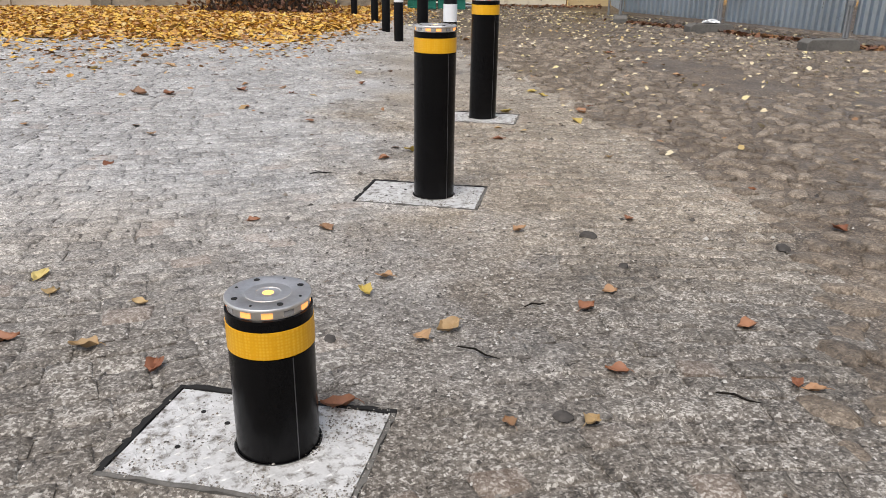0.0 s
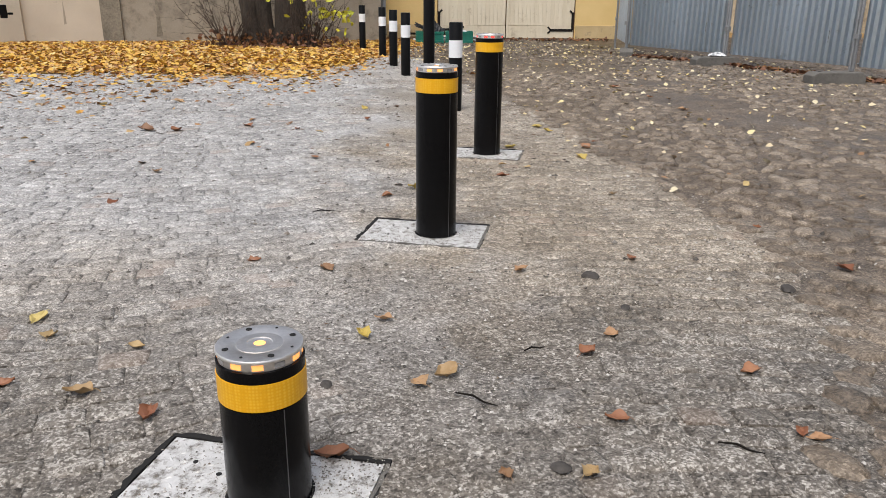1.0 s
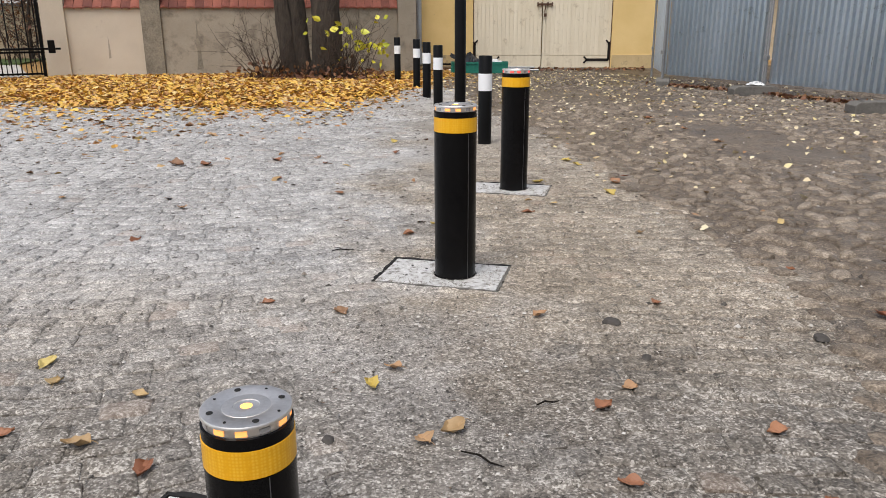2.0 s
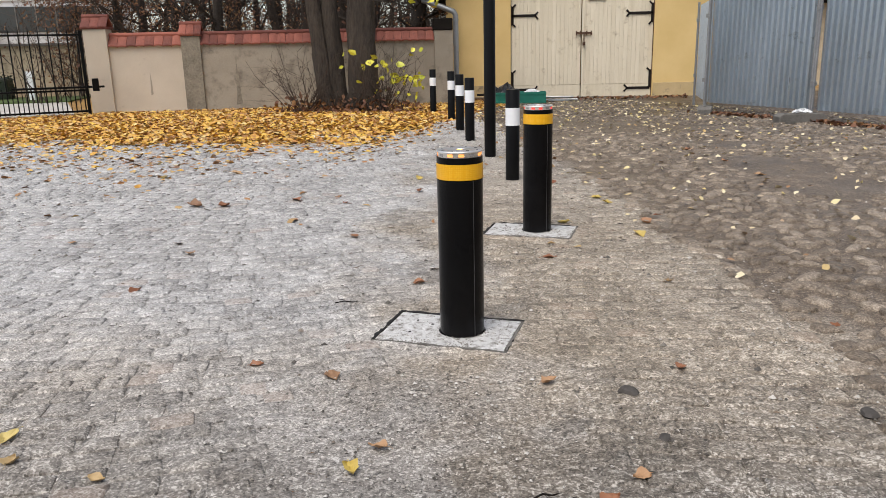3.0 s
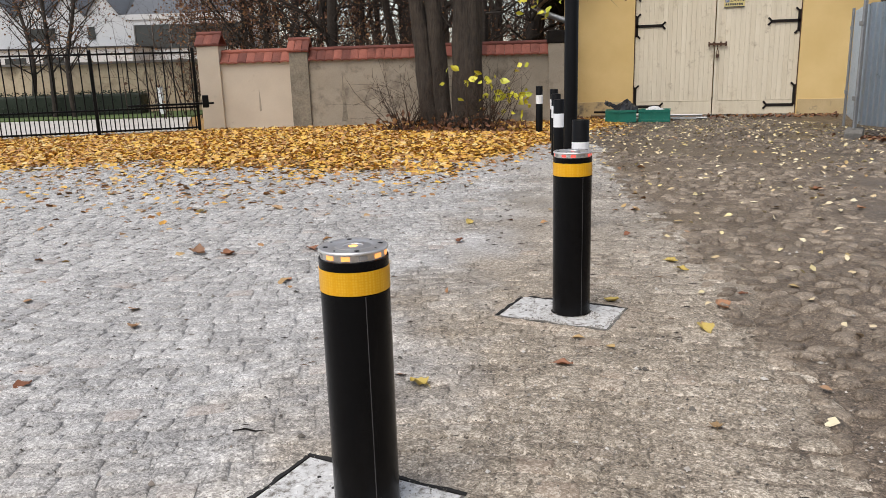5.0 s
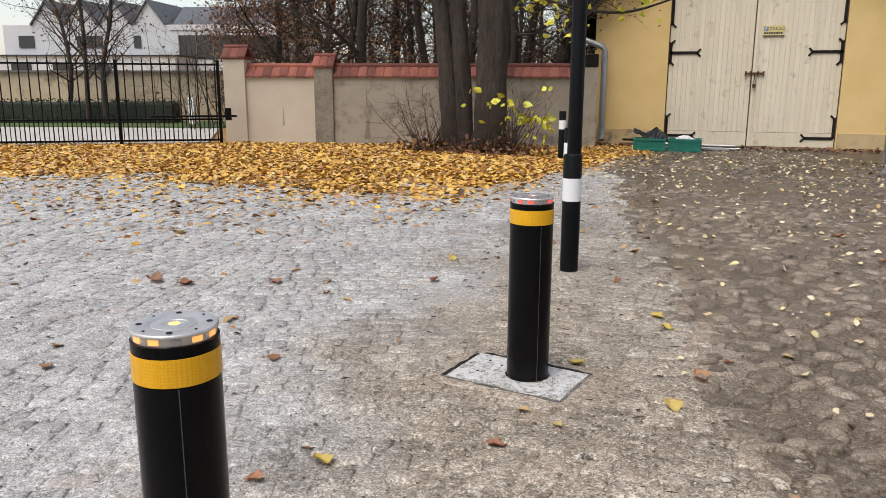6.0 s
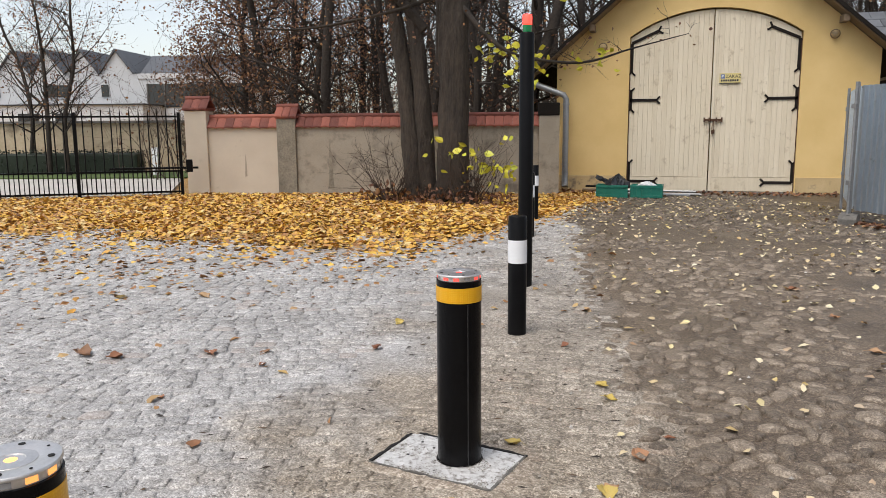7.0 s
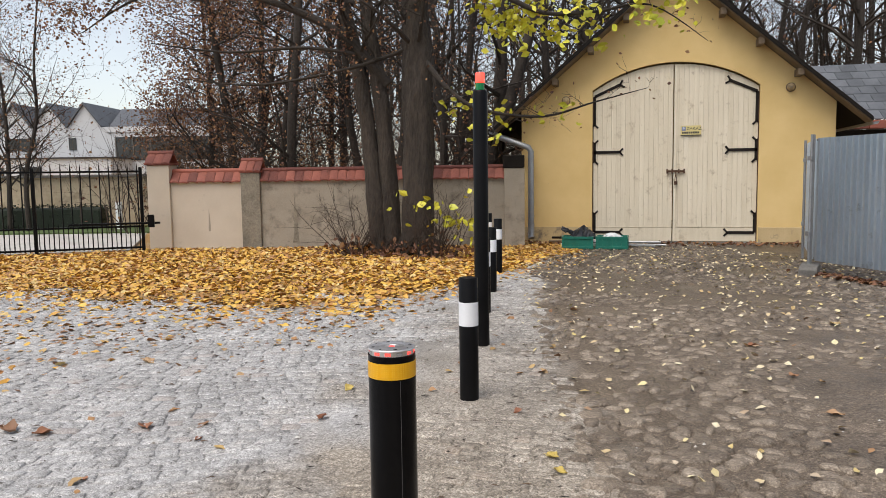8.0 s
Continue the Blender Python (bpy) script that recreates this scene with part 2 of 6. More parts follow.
TILE = surface("red_clay_tile", (0.13, 0.035, 0.024), (0.34, 0.105, 0.07), 70, 3, 0.75, relief=0.4, depth=0.003, vary="object", amount=0.4, world_space=True, stain=(0.1, 0.05, 0.04), stain_cut=0.68)
WOOD_DARK = surface("dark_stained_wood", (0.006, 0.005, 0.0045), (0.022, 0.018, 0.015), 60, 4, 0.85, gloss=0.15, relief=0.3, depth=0.002)
WOOD_BROWN = surface("weathered_rafter", (0.1, 0.07, 0.045), (0.26, 0.19, 0.12), 60, 4, 0.8, relief=0.3, depth=0.002)
ROOFING = surface("dark_roofing", (0.02, 0.02, 0.022), (0.07, 0.065, 0.065), 60, 3, 0.75, relief=0.4, depth=0.003)
SLATE = surface("grey_roof_slate", (0.05, 0.055, 0.062), (0.14, 0.15, 0.165), 60, 3, 0.6, relief=0.3, depth=0.003, vary="island", amount=0.3)
BARK = surface("grey_brown_bark", (0.006, 0.0045, 0.0035), (0.08, 0.061, 0.046), 22, 3, 0.92, relief=1.0, depth=0.06, stretch=(1, 1, 0.25), world_space=True)
BARK_FAR = surface("dark_damp_bark", (0.013, 0.01, 0.008), (0.055, 0.043, 0.034), 20, 2, 0.95, relief=0.3, depth=0.02, world_space=True)
TWIG = surface("brown_twig", (0.022, 0.015, 0.011), (0.075, 0.05, 0.036), 30, 3, 0.9, relief=0)
AUTUMN = ((0.0, (0.66, 0.36, 0.07)), (0.25, (0.82, 0.54, 0.1)), (0.42, (0.72, 0.4, 0.08)), (0.58, (0.52, 0.26, 0.08)), (0.72, (0.3, 0.14, 0.055)), (0.84, (0.6, 0.36, 0.14)), (1.0, (0.84, 0.68, 0.3)))
LEAF_HEAP = many_colours("fallen_leaf_heap", AUTUMN, "island", 0.55)
LEAF_ONE = many_colours("fallen_leaf", ((0.0, (0.26, 0.1, 0.05)), (0.35, (0.4, 0.19, 0.1)), (0.6, (0.5, 0.33, 0.18)), (0.8, (0.2, 0.09, 0.05)), (1.0, (0.55, 0.4, 0.2))), "object", 0.55)
LEAF_PALE = many_colours("pale_fallen_leaf", ((0.0, (0.66, 0.52, 0.3)), (0.4, (0.84, 0.77, 0.56)), (0.75, (0.76, 0.64, 0.28)), (0.88, (0.36, 0.19, 0.09)), (1.0, (0.8, 0.74, 0.58))), "island", 0.5)
LEAF_STREWN = many_colours("strewn_brown_leaf", ((0.0, (0.28, 0.13, 0.06)), (0.35, (0.45, 0.25, 0.1)), (0.6, (0.2, 0.1, 0.055)), (0.8, (0.58, 0.4, 0.16)), (1.0, (0.5, 0.33, 0.18))), "island", 0.55)
LEAF_GOLD = many_colours("golden_fallen_leaf", ((0.0, (0.56, 0.42, 0.1)), (1.0, (0.64, 0.52, 0.2))), "object", 0.5)
LEAF_YELLOW = many_colours("yellow_green_leaf", ((0.0, (0.62, 0.6, 0.04)), (0.5, (0.74, 0.68, 0.06)), (1.0, (0.5, 0.55, 0.05))), "island", 0.5)
LEAF_BROWN = many_colours("withered_brown_leaf", ((0.0, (0.1, 0.042, 0.027)), (0.5, (0.2, 0.088, 0.046)), (1.0, (0.32, 0.165, 0.06))), "island", 0.7)
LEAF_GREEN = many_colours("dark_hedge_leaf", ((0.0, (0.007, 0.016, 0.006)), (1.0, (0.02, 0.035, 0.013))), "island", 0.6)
GREEN_PLASTIC = surface("green_plastic", (0.008, 0.13, 0.09), (0.015, 0.22, 0.16), 60, 5, 0.4, relief=0.05)
BLACK_FILM = surface("black_plastic_film", (0.01, 0.011, 0.013), (0.03, 0.032, 0.036), 20, 5, 0.3, relief=0.3, depth=0.01)
PALE_PLASTIC = surface("pale_plastic_film", (0.6, 0.62, 0.64), (0.8, 0.82, 0.83), 30, 6, 0.35, relief=0.3, depth=0.01)
SIGN_FACE = surface("cream_sign_board", (0.6, 0.5, 0.2), (0.75, 0.64, 0.3), 40, 4, 0.5, relief=0)
INK = surface("sign_ink", (0.02, 0.02, 0.022), (0.05, 0.05, 0.055), 40, 4, 0.6, relief=0)
BLUE = surface("sign_blue", (0.12, 0.16, 0.3), (0.2, 0.25, 0.4), 40, 4, 0.6, relief=0)
WHITE_WALL = surface("white_render", (0.5, 0.515, 0.53), (0.66, 0.67, 0.68), 20, 0.5, 0.8, relief=0.1, world_space=True)
OLD_WALL = surface("stained_cream_render", (0.34, 0.28, 0.19), (0.55, 0.47, 0.34), 10, 0.6, 0.9, relief=0.3, world_space=True, stain=(0.2, 0.16, 0.11), stain_cut=0.6)
DARK_GLASS = surface("dark_window_glass", (0.015, 0.018, 0.02), (0.035, 0.04, 0.045), 2, 0.4, 0.12, relief=0)
PATH_GRAVEL = surface("pale_gravel_path", (0.36, 0.34, 0.31), (0.55, 0.53, 0.5), 40, 1, 0.9, relief=0.3, world_space=True)
LAWN = surface("damp_lawn", (0.04, 0.07, 0.018), (0.1, 0.15, 0.04), 40, 1, 0.9, relief=0.5, world_space=True)
AMBER_LED = glow("amber_led", (1.0, 0.38, 0.11), 0.65)
AMBER_TOP = glow("amber_top_lamp", (1.0, 0.43, 0.08), 1.9)
RED_LED = glow("red_led", (1.0, 0.09, 0.075), 0.6)
SIGNAL_RED = glow("signal_red", (1.0, 0.045, 0.03), 1.6)
GREEN_LENS = surface("green_lens", (0.004, 0.16, 0.05), (0.008, 0.24, 0.08), 30, 5, 0.25, relief=0)


# ---- mesh helpers ----
class Mesh:
    """Collects vertices and faces of one part."""

    def __init__(self):
        self.v, self.f = [], []

    def add(self, verts, faces):
        k = len(self.v)
        self.v.extend(tuple(p) for p in verts)
        self.f.extend(tuple(i + k for i in q) for q in faces)
        return self

    def box(self, x0, y0, z0, x1, y1, z1, turn=None):
        p = [Vector((x, y, z)) for z in (z0, z1) for x, y in ((x0, y0), (x1, y0), (x1, y1), (x0, y1))]
        if turn is not None:
            p = [turn @ q for q in p]
        return self.add(p, ((0, 3, 2, 1), (4, 5, 6, 7), (0, 1, 5, 4), (1, 2, 6, 5), (2, 3, 7, 6), (3, 0, 4, 7)))

    def tube(self, pts, radii, n=8, cap=True):
        pts = [Vector(p) for p in pts]
        rings = []
        up = Vector((0.31, 0.17, 0.93)).normalized()
        for i, p in enumerate(pts):
            d = (pts[min(i + 1, len(pts) - 1)] - pts[max(i - 1, 0)]).normalized()
            a = d.cross(up)
            if a.length < 1e-3:
                a = d.cross(Vector((1, 0, 0)))
            a.normalize()
            b = d.cross(a)
            rings.append([p + (a * math.cos(2 * math.pi * k / n) + b * math.sin(2 * math.pi * k / n)) * radii[i] for k in range(n)])
        verts = [q for r in rings for q in r]
        faces = [(i * n + k, i * n + (k + 1) % n, (i + 1) * n + (k + 1) % n, (i + 1) * n + k) for i in range(len(pts) - 1) for k in range(n)]
        if cap:
            faces += [tuple(range(n - 1, -1, -1)), tuple(range((len(pts) - 1) * n, len(pts) * n))]
        return self.add(verts, faces)

    def lathe(self, profile, n=32, centre=(0, 0, 0)):
        """Turn a profile of (radius, height) round the upright axis."""
        cx, cy, cz = centre
        verts = [(cx + r * math.cos(2 * math.pi * k / n), cy + r * math.sin(2 * math.pi * k / n), cz + z) for r, z in profile for k in range(n)]
        faces = [(i * n + k, i * n + (k + 1) % n, (i + 1) * n + (k + 1) % n, (i + 1) * n + k) for i in range(len(profile) - 1) for k in range(n)]
        if profile[0][0] > 0:
            faces.append(tuple(range(n - 1, -1, -1)))
        if profile[-1][0] > 0:
            k = (len(profile) - 1) * n
            faces.append(tuple(range(k, k + n)))
        return self.add(verts, faces)

    def slab(self, outline, y0, y1):
        """An outline in x and z, given depth along y."""
        n = len(outline)
        verts = [(x, y0, z) for x, z in outline] + [(x, y1, z) for x, z in outline]
        faces = [tuple(range(n)), tuple(range(2 * n - 1, n - 1, -1))] + [(i, i + n, (i + 1) % n + n, (i + 1) % n) for i in range(n)]
        return self.add(verts, faces)

    def data(self, name, material, smooth=False, bevel=0.0, angle=40):
        me = bpy.data.meshes.new(name)
        me.from_pydata(self.v, [], self.f)
        bm = bmesh.new()
        bm.from_mesh(me)
        if len(self.f) < 20000:
            bmesh.ops.recalc_face_normals(bm, faces=bm.faces)
        if bevel:
            edges = [e for e in bm.edges if len(e.link_faces) == 2 and e.calc_face_angle(0) > 0.6]
            bmesh.ops.bevel(bm, geom=edges, offset=bevel, segments=2, affect="EDGES", profile=0.6, clamp_overlap=True)
        big = [f for f in bm.faces if len(f.verts) > 4]
        if big:
            bmesh.ops.triangulate(bm, faces=big)
        if smooth:
            for f in bm.faces:
                f.smooth = True
            for e in bm.edges:
                if len(e.link_faces) == 2 and e.calc_face_angle(0) > radians(angle):
                    e.smooth = False
        bm.to_mesh(me)
        bm.free()
        me.materials.append(material)
        return me


def part(name, mesh, material, parent=None, label="", smooth=False, bevel=0.0, at=None):
    """One mesh object, under a thing or a part."""
    ob = new(name, mesh.data(name, material, smooth, bevel))
    if parent:
        ob.parent = parent
    if at is not None:
        ob.matrix_basis = at
    return tagged(ob, label)


def thing(name, at, label, category, group="", kind=""):
    ob = new(name)
    ob.empty_display_size = 0.1
    ob.matrix_basis = at
    return tagged(ob, label, category, group, kind)


def turn_z(a):
    return Matrix.Rotation(a, 4, "Z")


# ---- ground ----
EDGE_Y = [-60, 1.33, 1.75, 2.23, 3.05, 4.0, 5.39, 6.8, 8.0, 10.8, 13.5, 18.0, 60]
EDGE_X = [0.4, 0.93, 1.15, 1.36, 1.42, 1.32, 1.13, 0.92, 0.68, 0.28, -0.04, -0.4, -0.6]
HEAP_X = [-60, -12, -5.2, -3.5, -2.6, -2.0, -1.3, -0.8, -0.55, -0.2, 0.2]
HEAP_Y = [8.6, 9.2, 9.0, 8.65, 8.5, 9.3, 9.4, 10.3, 12.0, 13.4, 15.5]


def lattice(ix, iy, seed):
    k = (ix * 374761393 + iy * 668265263 + seed * 2147483647) & 0xFFFFFFFF
    k = ((k ^ (k >> 13)) * 1274126177) & 0xFFFFFFFF
    return ((k ^ (k >> 16)) & 0xFFFF) / 65535.0


def field(x, y, size, seed=0):
    """Smooth value noise, 0 to 1, for arrays of places."""
    x, y = np.asarray(x, float) / size, np.asarray(y, float) / size
    ix, iy = np.floor(x).astype(np.int64), np.floor(y).astype(np.int64)
    u, v = x - ix, y - iy
    u, v = u * u * (3 - 2 * u), v * v * (3 - 2 * v)
    a = lattice(ix, iy, seed) * (1 - u) + lattice(ix + 1, iy, seed) * u
    b = lattice(ix, iy + 1, seed) * (1 - u) + lattice(ix + 1, iy + 1, seed) * u
    return a * (1 - v) + b * v


def edge_x(y):
    return np.interp(y, EDGE_Y, EDGE_X)


def near(x, y):
    """1 in the yard, 0 far outside it."""
    return np.clip((np.minimum(np.minimum(x + 13, 9 - x), np.minimum(y + 4, 19 - y))) / 2, 0, 1)


def height(x, y):
    z = (field(x, y, 1.7, 1) - 0.5) * 0.006 + (field(x, y, 0.4, 2) - 0.5) * 0.007 + (field(x, y, 0.12, 3) - 0.5) * 0.006
    z = z - 0.0055 * np.clip(np.asarray(y, float) - 8, 0, 9)
    for px, py in ((-0.32, 1.315), (0.06, 3.09), (0.44, 4.77)):
        z = z - 0.012 * np.clip(1.6 - np.hypot((x - px) / 0.3, (y - py) / 0.22), 0, 1)
    m = np.clip((x - edge_x(y)) / 0.25 + 0.5, 0, 1)
    z = z + m * ((field(x, y, 0.3, 5) - 0.5) * 0.014 - 0.006)
    return z * near(x, y)


def build_ground():
    xs = np.concatenate([[-900, -300, -120, -60, -35, -22, -16], np.arange(-12, -4, 0.12), np.arange(-4, 3.2, 0.04), np.arange(3.2, 9, 0.12), [12, 20, 40, 90, 300, 900]])
    ys = np.concatenate([[-900, -300, -100, -40, -15, -6, -3], np.arange(-1.5, 0.6, 0.15), np.arange(0.6, 8, 0.04), np.arange(8, 19, 0.1), [21, 25, 32, 45, 80, 200, 500, 1500]])
    X, Y = np.meshgrid(xs, ys)
    Z = height(X, Y)
    nx, ny = len(xs), len(ys)
    verts = np.stack([X, Y, Z], -1).reshape(-1, 3)
    idx = np.arange(nx * ny).reshape(ny, nx)
    faces = np.stack([idx[:-1, :-1], idx[:-1, 1:], idx[1:, 1:], idx[1:, :-1]], -1).reshape(-1, 4)
    me = bpy.data.meshes.new("ground")
    me.from_pydata(verts.tolist(), [], faces.tolist())
    me.polygons.foreach_set("use_smooth", np.ones(len(faces), bool))
    wob = (field(X, Y, 0.5, 7) - 0.5) * 0.5 + (field(X, Y, 0.13, 8) - 0.5) * 0.3
    mud = np.clip((X - edge_x(Y) + wob) / 0.35 + 0.5, 0, 1)
    heap = np.interp(X, HEAP_X, HEAP_Y)
    litter = np.clip((Y - heap + wob) / 0.8, 0, 1) * (X < 0.4)
    litter = np.maximum(litter, np.clip((Y - 18.5) / 0.5, 0, 1))
    for name, val in (("mud", mud), ("litter", litter)):
        a = me.attributes.new(name, "FLOAT", "POINT")
        a.data.foreach_set("value", val.reshape(-1).astype(np.float32))
    me.materials.append(GROUND)
    g = new("ground", me)
    return tagged(g, "damp gritty cobbled yard with sandy soil and muddy patches", "ground", kind="structure")


ground = build_ground()

# ---- garage ----
FRONT = 17.97
CX, EAVE, APEX = 2.06, 2.62, 5.14
GL, GR = -0.88, 4.99
DL, DR, SPRING, CROWN = 0.54, 3.66, 2.98, 3.47


def arch_z(x):
    u = (x - (DL + DR) / 2) / ((DR - DL) / 2)
    rise = CROWN - SPRING
    R = ((DR - DL) ** 2 / 4 + rise ** 2) / (2 * rise)
    return CROWN - R + math.sqrt(max(R * R - (u * (DR - DL) / 2) ** 2, 0))


def build_garage():
    g = thing("garage", pose(CX, FRONT, 0), "yellow rendered carriage garage with arched cream plank doors", "garage")
    inv = Matrix.Translation((-CX, -FRONT, 0))

    def gp(name, mesh, mat, label="", parent=None, **k):
        return part(name, mesh, mat, parent or g, label, at=inv if parent is None else None, **k)

    arch = [(DL + (DR - DL) * i / 24, arch_z(DL + (DR - DL) * i / 24)) for i in range(25)]
    outline = [(GL, -0.1), (DL, -0.1)] + arch + [(DR, -0.1), (GR, -0.1), (GR, EAVE), (CX, APEX), (GL, EAVE)]
    front = gp("front_wall", Mesh().slab(outline, FRONT, FRONT + 0.35), STUCCO, "yellow rendered gable wall")
    m = Mesh()
    m.box(GL, FRONT + 0.35, 0, GL + 0.35, FRONT + 7, EAVE - 0.1)
    gp("side_wall", m, STUCCO)
    m = Mesh()
    m.box(GR - 0.35, FRONT + 0.35, 0, GR, FRONT + 7, EAVE - 0.1)
    gp("side_wall", m, STUCCO)
    m = Mesh()
    m.slab([(GL, 0), (GR, 0), (GR, EAVE), (CX, APEX), (GL, EAVE)], FRONT + 7.002, FRONT + 7.3)
    gp("back_wall", m, STUCCO)
    for a, b in ((GL - 0.018, DL - 0.02), (DR + 0.02, GR + 0.018)):
        gp("plinth", Mesh().box(a, FRONT - 0.02, -0.1, b, FRONT - 0.002, 0.27), PLINTH, "faded stained plinth", bevel=0.006)
    # roof: two slopes with verge boards and purlin ends
    slope = (APEX - EAVE) / (CX - GL)
    y0, y1 = FRONT - 0.42, FRONT + 7.6
    for s in (-1, 1):
        ex = CX + s * (CX - GL + 0.5)
        ez = APEX - slope * (CX - GL + 0.5)
        up = 0.03
        o = [(CX, APEX + up), (ex, ez + up), (ex, ez + up + 0.06), (CX, APEX + up + 0.09)]
        gp("roof_slope", Mesh().slab(o, y0, y1), ROOFING, "dark roofing on boards")
        o = [(CX, APEX + 0.028), (ex, ez + 0.028), (ex, ez + up + 0.07), (CX, APEX + up + 0.1)]
        gp("verge_board", Mesh().slab(o, y0 - 0.03, y0 - 0.003), WOOD_DARK, "dark verge board")
        o = [(CX, APEX + 0.006), (ex, ez + 0.006), (ex, ez + 0.026), (CX, APEX + 0.026)]
        gp("overhang_soffit", Mesh().slab(o, y0 + 0.012, FRONT - 0.003), WOOD_BROWN, "weathered boards under the overhang")
        for d in (0.88, 1.55, 2.24):
            px = CX + s * d
            pz = APEX - slope * d + 0.004
            gp("purlin_end", Mesh().box(px - 0.055, y0 + 0.06, pz - 0.14, px + 0.055, FRONT - 0.002, pz - 0.01), WOOD_BROWN, "weathered purlin end", bevel=0.012)
        gp("eave_soffit", Mesh().slab([(ex, ez + 0.0), (ex, ez + 0.022), (CX + s * (CX - GL + 0.01), EAVE + 0.022), (CX + s * (CX - GL + 0.01), EAVE)], FRONT + 0.01, y1 - 0.05), WOOD_DARK)
        # eaves gutter
        gut = [(ex + s * (0.05 + 0.06 * math.cos(a)), ez + 0.02 + 0.06 * math.sin(a)) for a in [math.pi + math.pi * k / 8 for k in range(9)]]
        gut += [(ex + s * (0.05 + 0.052 * math.cos(a)), ez + 0.02 + 0.052 * math.sin(a)) for a in [math.pi * 2 - math.pi * k / 8 for k in range(9)]]
        gp("gutter", Mesh().slab(gut, y0 + 0.02, y1), PIPE, "grey metal gutter")
    # leaves of the door, board by board
    mid = (DL + DR) / 2
    zb = -0.015
    yd = FRONT + 0.07
    for side, (a, b) in enumerate(((DL + 0.01, mid - 0.014), (mid + 0.006, DR - 0.01))):
        leaf = gp("door_leaf", Mesh().box(a + 0.01, yd + 0.035, zb, b - 0.01, yd + 0.07, SPRING - 0.04), CREAM, "cream painted plank door leaf")
        nb = 17
        for i in range(nb):
            x0, x1 = a + (b - a) * i / nb + 0.0009, a + (b - a) * (i + 1) / nb - 0.0009
            o = [(x0, 0.26), (x1, 0.26), (x1, arch_z(x1) - 0.03), (x0, arch_z(x0) - 0.03)]
            part("board", Mesh().slab(o, yd + random.uniform(-0.002, 0.002), yd + 0.033), CREAM, leaf, bevel=0.002)
        part("bottom_rail", Mesh().box(a, yd - 0.006, zb, b, yd + 0.033, 0.252), CREAM, leaf, "worn bottom board", bevel=0.005)
        s = 1 if side == 0 else -1
        hx = a if side == 0 else b
        yh = yd - 0.012

        def strap(z, kind):
            h = Mesh()

            def bar(x0, z0, x1, z1, w=0.056):
                d = Vector((x1 - x0, 0, z1 - z0))
                ln = d.length
                ang = math.atan2(d.z, d.x)
                t = Matrix.Translation((x0, yh, z0)) @ Matrix.Rotation(-ang, 4, "Y")
                h.box(0, -0.006, -w / 2, ln, 0.006, w / 2, t)

            def fork(x, z, dx, dz):
                for q in (0.8, -0.8):
                    c, sn = math.cos(q), math.sin(q)
                    bar(x, z, x + (dx * c - dz * sn) * 0.1, z + (dx * sn + dz * c) * 0.1, 0.036)

            e = hx + s * 0.03
            tip = hx + s * 0.52
            if kind == "top":
                bar(e, z - 0.55, e, z)
                fork(e, z - 0.55, 0, -1)
                bar(e, z, tip, z + 0.22)
                fork(tip, z + 0.22, s, 0.3)
            elif kind == "mid":
                bar(e, z - 0.17, e, z + 0.17)
                fork(e, z - 0.17, 0, -1)
                fork(e, z + 0.17, 0, 1)
                bar(hx - s * 0.02, z, tip, z)
                fork(tip, z, s, 0)
            else:
                bar(e, z, e, z + 0.36)
                fork(e, z + 0.36, 0, 1)
                bar(e, z, tip, z)
                fork(tip, z, s, 0)
            part("strap_hinge", h, IRON, leaf, "black wrought iron strap hinge")

        strap(2.86, "top")
        strap(1.76, "mid")
        strap(0.16, "bottom")
        part("edge_iron", Mesh().box(hx - 0.006, yd - 0.02, zb, hx + 0.008, yd - 0.004, SPRING - 0.12), RUST, leaf, "rusty iron edge strip")
        if side == 1:
            part("cover_strip", Mesh().box(a - 0.002, yd - 0.018, zb, a + 0.055, yd - 0.003, CROWN - 0.05), CREAM, leaf, bevel=0.005)
            hasp = Mesh().box(a - 0.12, yd - 0.04, 1.345, a + 0.2, yd - 0.02, 1.385)
            for x in (a - 0.12, a - 0.03, a + 0.1, a + 0.2):
                hasp.box(x - 0.014, yd - 0.05, 1.32, x + 0.014, yd - 0.02, 1.41)
            hp = part("hasp", hasp, RUST, leaf, "rusty iron hasp")
            lock = Mesh().box(a + 0.015, yd - 0.06, 1.1, a + 0.075, yd - 0.03, 1.17)
            lock.tube([(a + 0.028, yd - 0.045, 1.17), (a + 0.028, yd - 0.045, 1.24), (a + 0.045, yd - 0.045, 1.265), (a + 0.062, yd - 0.045, 1.24), (a + 0.062, yd - 0.045, 1.17)], [0.006] * 5, 6)
            lock.box(a + 0.035, yd - 0.03, 1.25, a + 0.055, yd - 0.015, 1.345)
            part("padlock", lock, RUST, leaf, "hanging rusty padlock", bevel=0.004)
    gp("door_step", Mesh().box(DL - 0.05, FRONT - 0.1, -0.1, DR + 0.05, FRONT + 0.3, -0.022), CONCRETE, "worn concrete threshold", bevel=0.01)
    return g


garage = build_garage()


# ---- boundary wall ----
WA, WB = Vector((-8.019, 15.80, 0)), Vector((-0.717, 17.114, 0))
WANG = math.atan2((WB - WA).y, (WB - WA).x)
WLEN = (WB - WA).length
WBASE = Matrix.Translation(WA) @ turn_z(WANG)


